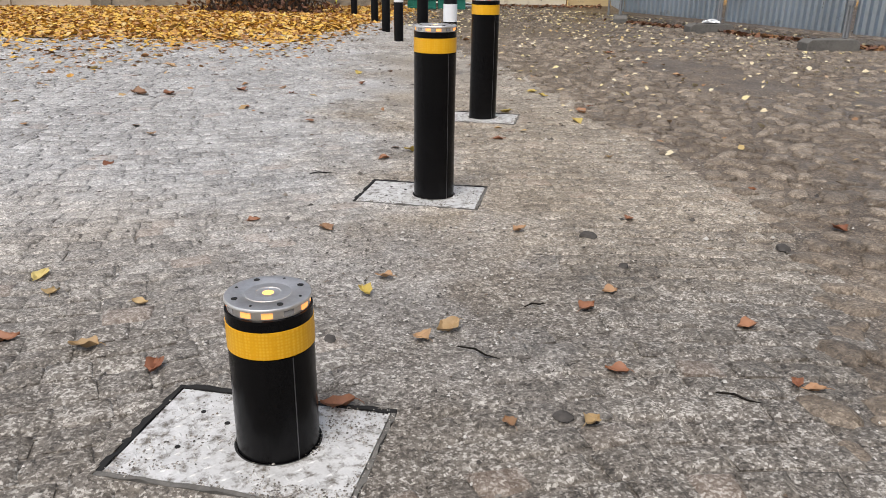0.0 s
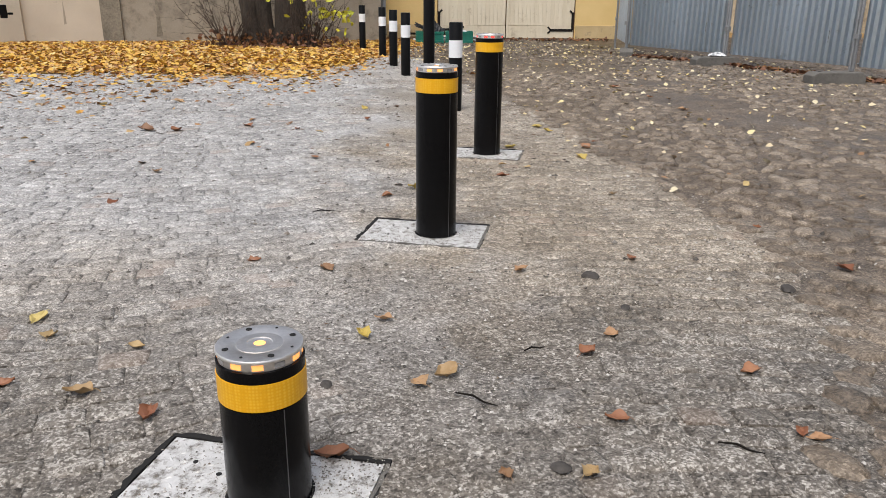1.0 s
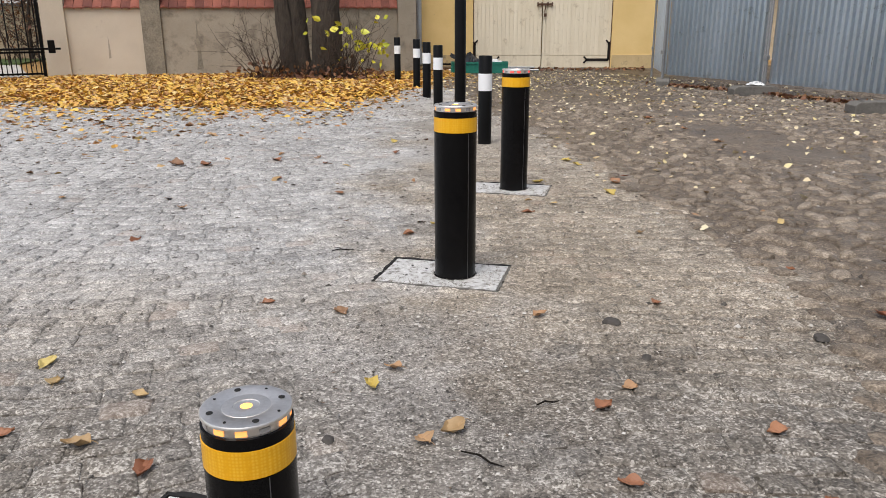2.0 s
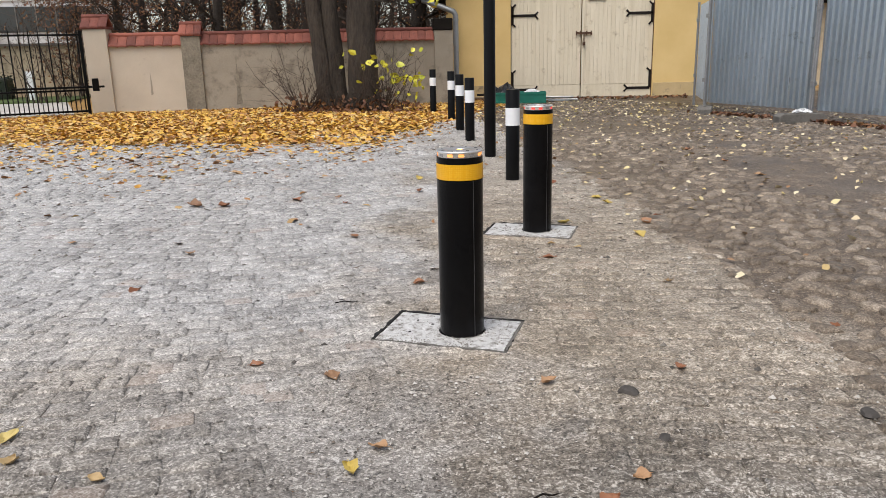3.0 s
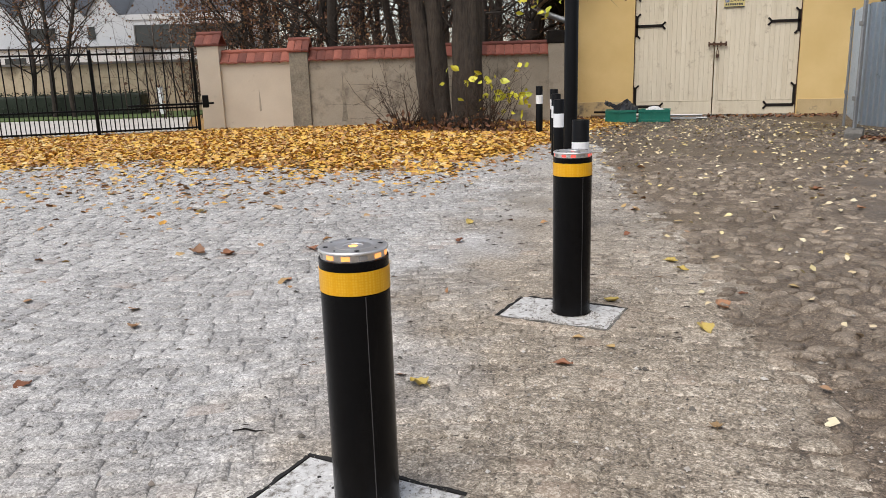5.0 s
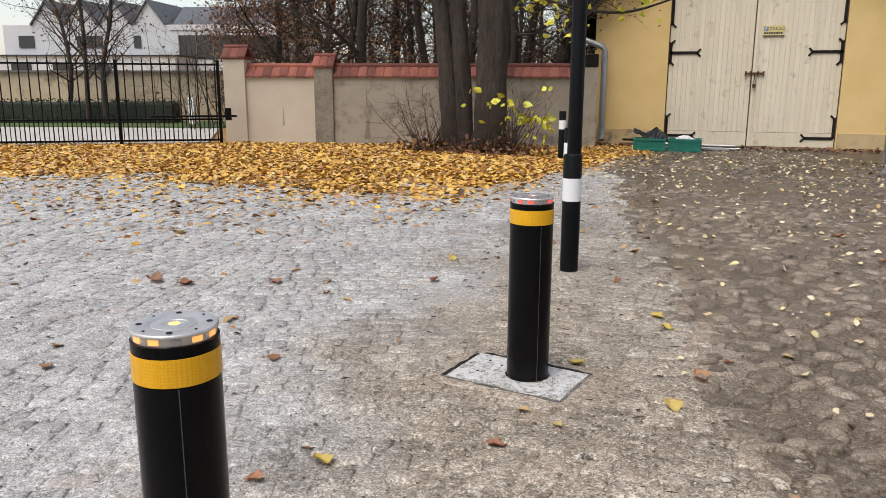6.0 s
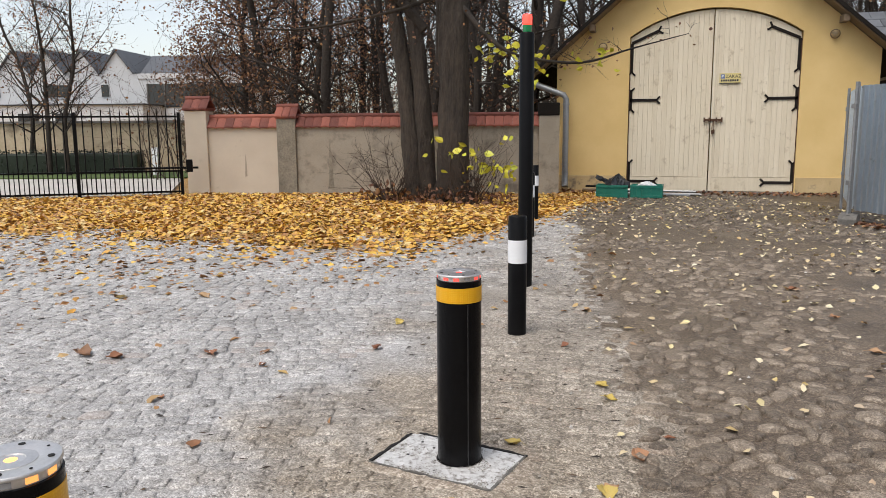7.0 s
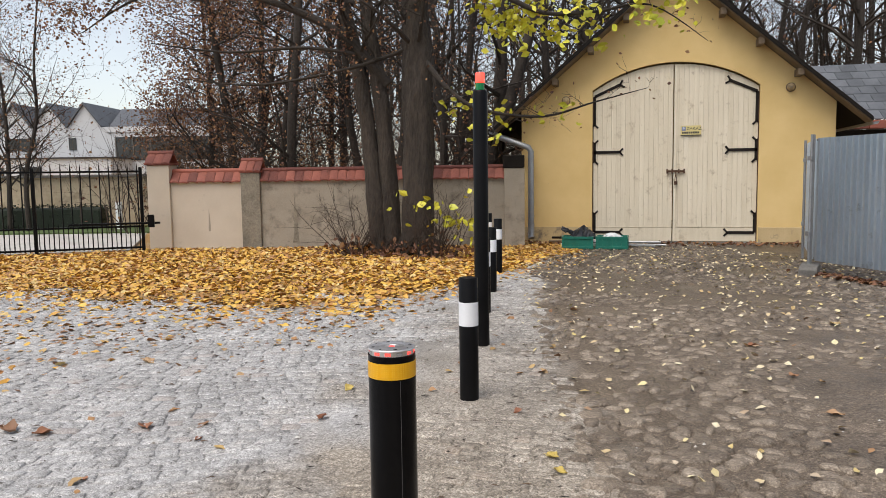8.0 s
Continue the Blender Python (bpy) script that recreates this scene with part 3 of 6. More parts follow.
def tile_cap(parent, x0, x1, z, wide, over):
    """Clay tiles laid across the wall's top, tile by tile, sloping to the yard and to the back."""
    n = max(2, round((x1 - x0) / 0.17))
    w = (x1 - x0) / n
    for i in range(n):
        a = x0 + i * w + 0.003
        b = a + w - 0.006
        j = random.uniform(-0.008, 0.008)
        for s in (-1, 1):
            m = Mesh()
            yo, zo = s * (wide / 2 + over), z - 0.02 + j
            yi, zi = 0.0, z + 0.2 + j
            bow = 0.018
            verts = []
            for k in range(4):
                u = k / 3
                x = a + (b - a) * u
                lift = bow * math.sin(math.pi * u)
                verts += [(x, yo, zo + lift), (x, yi, zi + lift), (x, yo, zo + lift - 0.028), (x, yi, zi + lift - 0.028)]
            faces = []
            for k in range(3):
                p, q = 4 * k, 4 * k + 4
                faces += [(p, q, q + 1, p + 1), (p + 2, p + 3, q + 3, q + 2), (p, p + 2, q + 2, q)]
            faces += [(0, 1, 3, 2), (12, 14, 15, 13)]
            m.add(verts, faces)
            part("tile", m, TILE, parent)
    ridge = Mesh()
    ridge.tube([(x0, 0, z + 0.185), (x1, 0, z + 0.185)], [0.05, 0.05], 10)
    part("ridge", ridge, TILE, parent, "red clay ridge")


def build_wall():
    w = thing("wall_boundary", WBASE, "weathered rendered boundary wall capped with red clay tiles", "wall", kind="structure")
    spans = ((0.452, 1.876, RENDER_NEW, 1.28), (2.261, WLEN - 0.392, RENDER_WALL, 1.28))
    for a, b, mat, h in spans:
        part("wall_panel", Mesh().box(a, -0.14, -0.1, b, 0.14, h), mat, w)
        cap = part("wall_cap", Mesh().box(a, -0.13, h + 0.002, b, 0.13, h + 0.06), RENDER_OLD, w, "tiled coping")
        tile_cap(cap, a, b, h + 0.03, 0.28, 0.06)
    for a, b, mat, h in ((0.0, 0.45, RENDER_NEW, 1.62), (1.878, 2.259, RENDER_OLD, 1.45), (WLEN - 0.39, WLEN, RENDER_WALL, 1.47)):
        p = part("pillar", Mesh().box(a, -0.2, -0.1, b, 0.2, h), mat, w, "", bevel=0.012)
        if b < 3:
            cap = part("pillar_cap", Mesh().box(a - 0.02, -0.22, h + 0.002, b + 0.02, 0.22, h + 0.05), TILE, p, "red clay tile pillar cap")
            tile_cap(w, a - 0.03, b + 0.03, h + 0.06, 0.4, 0.04)
        else:
            part("pillar_cap", Mesh().box(a - 0.02, -0.22, h + 0.002, b + 0.0, 0.22, h + 0.24), WOOD_DARK, p, "dark weathered cap", bevel=0.02)
    part("repair_streak", Mesh().slab([(2.87, 0.06), (3.0, 0.08), (2.98, 0.35), (2.965, 0.62), (2.94, 0.85), (2.93, 1.05), (2.92, 0.84), (2.9, 0.6), (2.905, 0.3)], -0.144, -0.1405), RENDER_OLD, w, "dark damp streak")
    part("repair_streak", Mesh().slab([(1.18, 0.3), (1.225, 0.32), (1.22, 0.55), (1.2, 0.76), (1.19, 0.55)], -0.144, -0.1405), RENDER_WALL, w, "dark damp streak")


build_wall()


# ---- iron gate ----
def build_gate():
    # one long leaf from the pillar, with upright bars
    a, b = Vector((-7.74, 15.09, 0)), Vector((-12.75, 12.1, 0))
    ln = (b - a).length
    g = thing("iron_gate", Matrix.Translation(a) @ turn_z(math.atan2((b - a).y, (b - a).x)), "black wrought iron bar gate beside the rendered pillar", "gate")
    n = int(ln / 0.165)
    for i in range(n):
        x = 0.08 + i * 0.165
        m = Mesh()
        m.tube([(x, 0, 0.03), (x, 0, 1.55), (x, 0, 1.66)], [0.012, 0.012, 0.002], 6)
        part("bar", m, BLACK_MATT, g)
    for i in range(n):
        x = 0.1625 + i * 0.165
        m = Mesh()
        m.tube([(x, 0, 0.03), (x, 0, 0.46), (x, 0, 0.55)], [0.009, 0.009, 0.002], 5)
        part("dog_bar", m, BLACK_MATT, g)
    for z in (0.06, 0.46, 1.5):
        part("rail", Mesh().box(0, -0.02, z - 0.018, ln, 0.02, z + 0.018), BLACK_MATT, g, bevel=0.004)
    for x in (0.02, 1.87, 4.1):
        part("post", Mesh().box(x - 0.03, -0.03, -0.05, x + 0.03, 0.03, 1.58), BLACK_MATT, g, bevel=0.006)
    part("latch_arm", Mesh().box(-0.3, 0.03, 0.5, 1.3, 0.075, 0.54), BLACK_MATT, g, "black gate opener arm", bevel=0.006)
    part("latch_box", Mesh().box(-0.2, 0.0755, 0.44, -0.08, 0.15, 0.68), BLACK_MATT, g, "black latch box", bevel=0.01)


build_gate()


# ---- zinc fence ----
def build_zinc_panel(p, q, label):
    p, q = Vector((*p, 0)), Vector((*q, 0))
    ln = (q - p).length
    t = thing("zinc_hoarding", Matrix.Translation(p) @ turn_z(math.atan2((q - p).y, (q - p).x)), label, "hoarding", "zinc hoardings")
    # trapezoid corrugation
    prof, x = [], 0.05
    pitch, d = 0.1, 0.04
    while x + pitch < ln - 0.04:
        prof += [(x, 0), (x + 0.042, 0), (x + 0.06, -d), (x + 0.084, -d)]
        x += pitch
    prof.append((min(x, ln - 0.04), 0))
    half = len(prof) // 2 // 4 * 4
    for k, seg in enumerate((prof[:half + 1], prof[half:])):
        off = -0.004 * k
        th = 0.002
        n = len(seg)
        verts = [(a, b + off + s, z) for s in (0, th) for z in (0.14, 1.76) for a, b in seg]
        faces = [(i, i + 1, n + i + 1, n + i) for i in range(n - 1)] + [(2 * n + i, 3 * n + i, 3 * n + i + 1, 2 * n + i + 1) for i in range(n - 1)]
        faces += [(n + i, n + i + 1, 3 * n + i + 1, 3 * n + i) for i in range(n - 1)]
        part("sheet", Mesh().add(verts, faces), ZINC, t)
    for x in (0.02, ln - 0.02):
        m = Mesh()
        m.tube([(x, -0.06, -0.05), (x, -0.06, 1.81)], [0.021, 0.021], 10)
        part("tube_post", m, PIPE, t, "galvanised tube", smooth=True)
    for z in (0.17, 1.74):
        m = Mesh()
        m.tube([(0.02, 0.022, z), (ln - 0.02, 0.022, z)], [0.016, 0.016], 8)
        part("tube_rail", m, PIPE, t)
    for z in (0.5, 1.5):
        part("clamp", Mesh().box(-0.03, -0.09, z - 0.03, 0.05, -0.038, z + 0.03), PIPE, t, bevel=0.006)
    return t


FENCE = [(3.66, 13.35), (4.63, 11.44), (5.46, 9.49), (6.36, 7.56), (7.26, 5.63)]
for fp, fq in zip(FENCE, FENCE[1:]):
    build_zinc_panel(fp, fq, "grey corrugated zinc site fence panel on concrete feet")
build_zinc_panel((4.02, 15.4), (3.71, 13.37), "grey corrugated zinc return panel beside the garage")


def build_foot(x, y, a, debris):
    t = thing("concrete_block", pose(x, y, float(height(x, y)) - 0.004, 0, 0, a), "grey concrete fence foot lying on the ground", "concrete block", "concrete fence blocks")
    m = Mesh()
    o = [(-0.33, 0.0), (0.33, 0.0), (0.33, 0.1), (0.27, 0.14), (-0.27, 0.14), (-0.33, 0.1)]
    m.slab(o, -0.11, 0.11)
    part("block", m, CONCRETE, t, bevel=0.012)
    for x2 in (-0.2, 0.2):
        h = Mesh()
        h.lathe([(0.022, 0.1405), (0.022, 0.143)], 12, (x2, 0, 0))
        part("socket", h, HOLE, t, "dark socket hole")
    return t


for fx, fy, fa, fd in ((4.4, 11.3, 4, 1), (4.96, 9.0, 4, 0), (3.62, 13.25, 74, 0), (6.0, 7.3, 4, 0)):
    build_foot(fx, fy, fa, fd)


# ---- rising bollards ----
R_B = 0.084


def build_bollard(led, H_B):
    t = thing("rising_bollard", pose(0, 0, 0), "raised black cylindrical bollard with yellow reflective band and amber lamps", "bollard", "rising bollards")
    m = Mesh()
    m.lathe([(R_B, -0.15), (R_B, H_B - 0.106), (R_B - 0.0015, H_B - 0.105)], 64)
    part("shaft", m, BLACK, t, smooth=True)
    m = Mesh()
    m.lathe([(R_B - 0.0015, H_B - 0.105), (R_B + 0.0012, H_B - 0.1035), (R_B + 0.0012, H_B - 0.0485), (R_B - 0.0015, H_B - 0.0475)], 64)
    part("reflective_band", m, YELLOW, t, "yellow reflective tape", smooth=True)
    m = Mesh()
    m.lathe([(R_B, H_B - 0.0475), (R_B, H_B - 0.025), (R_B - 0.004, H_B - 0.024)], 64)
    part("neck", m, BLACK, t, smooth=True)
    m = Mesh()
    m.lathe([(R_B - 0.005, H_B - 0.024), (R_B - 0.005, H_B - 0.007)], 64)
    part("light_ring_core", m, STEEL, t, smooth=True)
    m = Mesh()
    m.lathe([(0.046, H_B - 0.002), (0.05, H_B), (R_B - 0.002, H_B - 0.001), (R_B, H_B - 0.004), (R_B, H_B - 0.007), (R_B - 0.008, H_B - 0.0075)], 64)
    cap = part("steel_cap", m, STEEL, t, "brushed stainless steel cap", smooth=True)
    m = Mesh()
    m.lathe([(0.044, H_B - 0.006), (0.044, H_B - 0.0012), (0.0245, H_B - 0.0005), (0.022, H_B - 0.006)], 48)
    part("centre_disc", m, STEEL, cap, smooth=True)
    m = Mesh()
    m.lathe([(0.0215, H_B - 0.012), (0.0215, H_B - 0.004), (0.016, H_B - 0.0025), (0.006, H_B - 0.0015), (0.0, H_B - 0.0014)], 32)
    part("top_light", m, AMBER_TOP if led == AMBER_LED else led, cap, "lit signal lens", smooth=True)
    for k in range(4):
        a = k * math.pi / 2 + 0.5
        m = Mesh()
        m.lathe([(0.0062, H_B - 0.0045), (0.0062, H_B + 0.0006), (0.004, H_B + 0.0008)], 14, (0.066 * math.cos(a), 0.066 * math.sin(a), 0))
        part("cap_screw", m, HOLE, cap, "recessed screw")
    for k in range(4):
        a = k * math.pi / 2 + 1.25
        m = Mesh()
        m.lathe([(0.0028, H_B - 0.004), (0.0028, H_B + 0.0006)], 8, (0.068 * math.cos(a), 0.068 * math.sin(a), 0))
        part("pin_hole", m, HOLE, cap)
    for k in range(12):
        a0 = 2 * math.pi * k / 12
        m = Mesh()
        verts, faces = [], []
        for i in range(4):
            a = a0 + 0.26 * i / 3
            for r, z in ((R_B - 0.008, H_B - 0.021), (R_B - 0.0035, H_B - 0.021), (R_B - 0.0035, H_B - 0.0105), (R_B - 0.008, H_B - 0.0105)):
                verts.append((r * math.cos(a), r * math.sin(a), z))
        for i in range(3):
            for j in range(4):
                faces.append((4 * i + j, 4 * i + (j + 1) % 4, 4 * i + 4 + (j + 1) % 4, 4 * i + 4 + j))
        faces += [(3, 2, 1, 0), (12, 13, 14, 15)]
        lit = k % 3 != 1
        part("led_window", m.add(verts, faces), led if lit else LENS, t, "lit signal lamp" if lit else "unlit clear lamp window")
    for a in (-0.92,):
        m = Mesh()
        m.box(R_B - 0.001, -0.0012, 0.0, R_B + 0.0005, 0.0008, H_B - 0.108, turn_z(a))
        part("seam", m, SEAM, t, "fine weld seam")
    return t


def build_plate(dirty, ox, oy):
    """Chequered cover plate with a round opening for the bollard, sunk in a frame with gaps painted dark."""
    t = thing("cover_plate", pose(0, 0, 0), "galvanised steel chequer cover plate dusted with grit", "cover plate", "bollard cover plates")
    hx0, hx1, hy, hb = -0.246 + ox, 0.246 + ox, 0.156 + oy, 0.156 - oy
    n = 48
    ring = [(0.09 * math.cos(2 * math.pi * k / n), 0.09 * math.sin(2 * math.pi * k / n)) for k in range(n)]

    def out(k):
        c, s = math.cos(2 * math.pi * k / n), math.sin(2 * math.pi * k / n)
        f = min((hx1 if c > 0 else -hx0) / max(abs(c), 1e-6), (hy if s > 0 else hb) / max(abs(s), 1e-6))
        return c * f, s * f

    outer = [out(k) for k in range(n)]
    for cx, cy in ((hx0, -hb), (hx1, -hb), (hx1, hy), (hx0, hy)):
        k = min(range(n), key=lambda i: (outer[i][0] - cx) ** 2 + (outer[i][1] - cy) ** 2)
        outer[k] = (cx, cy)
    z = 0.005
    verts = [(x, y, z) for x, y in ring] + [(x, y, z) for x, y in outer] + [(x, y, z - 0.02) for x, y in ring] + [(x, y, z - 0.02) for x, y in outer]
    faces = []
    for k in range(n):
        q = (k + 1) % n
        faces += [(k, n + k, n + q, q), (k, q, 2 * n + q, 2 * n + k), (n + k, 3 * n + k, 3 * n + q, n + q)]
    part("sheet", Mesh().add(verts, faces), PLATE, t)
    tread = Mesh()
    for i in range(-10, 8):
        for j in range(-7, 8):
            x, y = i * 0.032 + (j % 2) * 0.016, j * 0.029
            if x * x + y * y < 0.105 ** 2 or not (hx0 + 0.02 < x < hx1 - 0.02 and -hb + 0.015 < y < hy - 0.015) or random.random() < dirty:
                continue
            a = 0.8 if (i + j) % 2 else -0.8
            tt = Matrix.Translation((x, y, z)) @ turn_z(a)
            tread.add([tt @ Vector(v) for v in ((-0.012, 0, 0), (0, -0.0035, 0), (0.012, 0, 0), (0, 0.0035, 0), (0, 0, 0.0025))], ((0, 1, 4), (1, 2, 4), (2, 3, 4), (3, 0, 4)))
    tagged(part("tread", tread, PLATE, t, "raised tread lozenges"), kind="stuff")
    fr = Mesh()
    # solid strips round the plate; back and left ones painted as shaded gaps
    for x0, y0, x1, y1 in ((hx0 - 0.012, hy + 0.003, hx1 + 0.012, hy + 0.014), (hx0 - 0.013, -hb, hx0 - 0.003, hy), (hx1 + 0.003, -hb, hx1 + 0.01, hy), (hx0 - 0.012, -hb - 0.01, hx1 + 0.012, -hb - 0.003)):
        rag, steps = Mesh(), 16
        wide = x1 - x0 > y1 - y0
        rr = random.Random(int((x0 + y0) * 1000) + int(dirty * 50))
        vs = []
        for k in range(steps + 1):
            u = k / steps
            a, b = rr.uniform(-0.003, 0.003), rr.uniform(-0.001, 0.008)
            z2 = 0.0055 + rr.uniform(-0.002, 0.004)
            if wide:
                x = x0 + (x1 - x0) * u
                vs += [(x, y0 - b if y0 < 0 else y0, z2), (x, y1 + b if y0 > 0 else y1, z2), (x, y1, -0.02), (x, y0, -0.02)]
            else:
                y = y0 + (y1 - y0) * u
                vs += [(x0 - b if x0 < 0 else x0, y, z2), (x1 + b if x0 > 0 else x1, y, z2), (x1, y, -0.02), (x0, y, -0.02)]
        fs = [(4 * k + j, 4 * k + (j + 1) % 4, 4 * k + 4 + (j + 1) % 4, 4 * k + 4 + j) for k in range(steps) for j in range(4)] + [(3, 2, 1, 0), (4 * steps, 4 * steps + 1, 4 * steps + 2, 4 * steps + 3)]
        part("frame_edge", rag.add(vs, fs), HOLE if x1 < 0 or y0 > 0 else CONCRETE, t, "ragged frame edge strip, gap shade painted dark at back and left")
    m = Mesh()
    m.lathe([(0.0905, -0.05), (0.0905, 0.0045), (0.086, 0.0045), (0.086, -0.05)], 40)
    part("collar", m, HOLE, t, "dark rubber collar", smooth=True)
    # rough mortar bed round the frame
    rng = random.Random(int(dirty * 100))
    inner, outer2 = [], []
    for k in range(n):
        x, y = outer[k]
        a = math.atan2(y - oy, x - ox)
        w = 0.035 + 0.075 * rng.random() + (0.1 if x > 0.05 else 0.0) * rng.random()
        inner.append((x + 0.014 * math.copysign(1, x), y + 0.014 * math.copysign(1, y), 0.005 + rng.uniform(-0.003, 0.003)))
        outer2.append((x + w * math.cos(a), y + w * math.sin(a), -0.012))
    mid_ring = [((a[0] * 0.5 + b[0] * 0.5), (a[1] * 0.5 + b[1] * 0.5), 0.004 + rng.uniform(-0.004, 0.004)) for a, b in zip(inner, outer2)]
    ring_f = [(r * n + k, (r + 1) * n + k, (r + 1) * n + (k + 1) % n, r * n + (k + 1) % n) for r in range(2) for k in range(n)]
    part("mortar_bed", Mesh().add(inner + mid_ring + outer2, ring_f), SETT_ONE, t, "rough pale mortar round the frame", smooth=True)
    for x, y in ((-0.2, 0.06), (-0.19, -0.07), (-0.13, 0.03)):
        m = Mesh()
        m.lathe([(0.006, z), (0.006, z + 0.0015)], 10, (x, y, 0))
        part("bolt_hole", m, HOLE, t)
    return t


B_AT = ((-0.276, 1.322, 0), (0.109, 3.093, 0), (0.478, 4.79, 0))
for k, (bx, by, bz) in enumerate(B_AT):
    tb = build_bollard(RED_LED if k == 2 else AMBER_LED, (0.34, 0.7, 0.735)[k])
    tb.matrix_basis = pose(bx, by, 0, 0, 0, 0)
    if k == 0:
        tagged(tb, "half-raised black bollard with yellow band and amber lamps")
    if k == 2:
        tagged(tb, "raised black bollard with yellow band and red lit cap")
    pl = build_plate((0.15, 0.25, 0.5)[k], (-0.045, -0.046, -0.032)[k], (-0.017, -0.015, -0.03)[k])
    pl.matrix_basis = pose(bx, by, 0, 0, 0, (-14, -13, -13)[k])


# ---- fixed posts ----
def build_post():
    t = thing("bollard_post", pose(0, 0, 0), "fixed black tubular post with a white reflective band", "bollard post", "fixed black posts")
    r = 0.057
    m = Mesh()
    m.lathe([(r, -0.1), (r, 0.728), (r - 0.004, 0.734), (0.0, 0.736)], 40)
    part("tube", m, BLACK_MATT, t, smooth=True)
    m = Mesh()
    m.lathe([(r - 0.001, 0.448), (r + 0.0012, 0.449), (r + 0.0012, 0.589), (r - 0.001, 0.59)], 40)
    part("reflective_band", m, WHITE, t, "white reflective tape", smooth=True)
    return t


first_post = build_post()
first_post.matrix_basis = pose(0.368, 6.63, 0)
for px, py in ((-0.085, 9.56), (-0.27, 10.98), (-0.49, 12.72), (-0.91, 14.3)):
    copy_thing(first_post, pose(px, py, 0, 0, 0, random.uniform(0, 360)))


def build_signal_post():
    t = thing("signal_post", pose(0.17, 8.08, 0), "tall black post carrying a red and green signal lamp", "signal post")
    m = Mesh()
    m.lathe([(0.057, -0.1), (0.057, 1.96), (0.05, 1.975), (0.0, 1.976)], 40)
    part("pole", m, BLACK_MATT, t, smooth=True)
    m = Mesh()
    m.lathe([(0.03, 1.976), (0.034, 1.98), (0.034, 2.03), (0.03, 2.032)], 24)
    lamp = part("green_lens", m, GREEN_LENS, t, "unlit green lens", smooth=True)
    m = Mesh()
    m.lathe([(0.03, 2.033), (0.036, 2.036), (0.036, 2.1), (0.028, 2.11), (0, 2.112)], 24)
    part("red_lens", m, SIGNAL_RED, t, "lit red lens", smooth=True)


build_signal_post()


# ---- round the garage ----
def build_downpipe():
    t = thing("downpipe", pose(-0.66, 17.72, 0), "grey galvanised downpipe at the garage corner", "downpipe")
    r = 0.06
    pts = [(-0.72, 0.05, 2.13), (-0.6, 0.02, 2.09), (-0.16, 0.0, 1.92), (-0.05, 0.0, 1.88), (0.0, 0.0, 1.8), (0.0, 0, 0.34)]
    part("pipe", Mesh().tube(pts, [r] * len(pts), 16), PIPE, t, smooth=True)
    part("shoe", Mesh().tube([(0, 0, 0.36), (0, 0, 0.16), (0.01, -0.04, 0.06)], [r + 0.006, r + 0.006, r + 0.006], 16), PIPE, t, "lower shoe with dark mouth", smooth=True)
    for z in (0.5, 1.7):
        part("pipe_clip", Mesh().tube([(0, 0, z - 0.015), (0, 0, z + 0.015)], [r + 0.008] * 2, 16), PIPE, t)
        part("bracket", Mesh().box(-0.01, 0.05, z - 0.01, 0.01, 0.25, z + 0.01), PIPE, t)


build_downpipe()


def build_wall_lamp():
    t = thing("wall_lamp", pose(0, 0, 0), "round unlit bulkhead lamp on the yellow wall", "wall lamp", "garage wall lamps")
    back = Mesh().lathe([(0.0, 0.0), (0.085, 0.0), (0.085, 0.03), (0.07, 0.035)], 24)
    part("base", back, WOOD_BROWN, t, "brown lamp base", smooth=True)
    part("glass", Mesh().lathe([(0.07, 0.03), (0.066, 0.07), (0.045, 0.1), (0.0, 0.115)], 24), PLINTH, t, "dull tan glass", smooth=True)
    return t


lamp = build_wall_lamp()
lamp.matrix_basis = pose(0.02, FRONT - 0.002, 2.8, 90, 0, 0)
copy_thing(lamp, pose(4.19, FRONT - 0.002, 2.9, 90, 0, 0))


def text_mesh(body, size, material, name, at, parent, label=""):
    cu = bpy.data.curves.new(name, "FONT")
    cu.body, cu.size, cu.extrude = body, size, 0.0006
    tmp = bpy.data.objects.new(name, cu)
    me = bpy.data.meshes.new_from_object(tmp)
    bpy.data.objects.remove(tmp)
    me.name = name
    me.materials.clear()
    me.materials.append(material)
    ob = new(name, me)
    ob.parent = parent
    ob.matrix_basis = at
    return tagged(ob, label)


def build_sign():
    t = thing("no_parking_sign", pose(2.42, FRONT + 0.052, 2.15), "small cream notice board reading ZAKAZ on the door", "sign")
    part("board", Mesh().box(-0.19, -0.004, -0.095, 0.19, 0.004, 0.095), SIGN_FACE, t, bevel=0.002)
    part("border", Mesh().box(-0.19, -0.0065, -0.1, 0.19, -0.0045, -0.083), INK, t, "dark lower edge")
    part("pictogram", Mesh().box(-0.17, -0.007, -0.005, -0.095, -0.0045, 0.075), BLUE, t, "small blue pictogram field")
    text_mesh("P", 0.075, WHITE, "pictogram_letter", pose(-0.155, -0.0085, 0.01, 90, 0, 0), t, "white letter P")
    text_mesh("ZAKAZ", 0.085, INK, "lettering", pose(-0.08, -0.006, 0.008, 90, 0, 0), t, "dark printed word")
    # second line, too worn to read
    for k in range(8):
        part("worn_lettering", Mesh().box(-0.165 + k * 0.041, -0.0065, -0.06, -0.134 + k * 0.041, -0.0045, -0.022), INK, t)


build_sign()


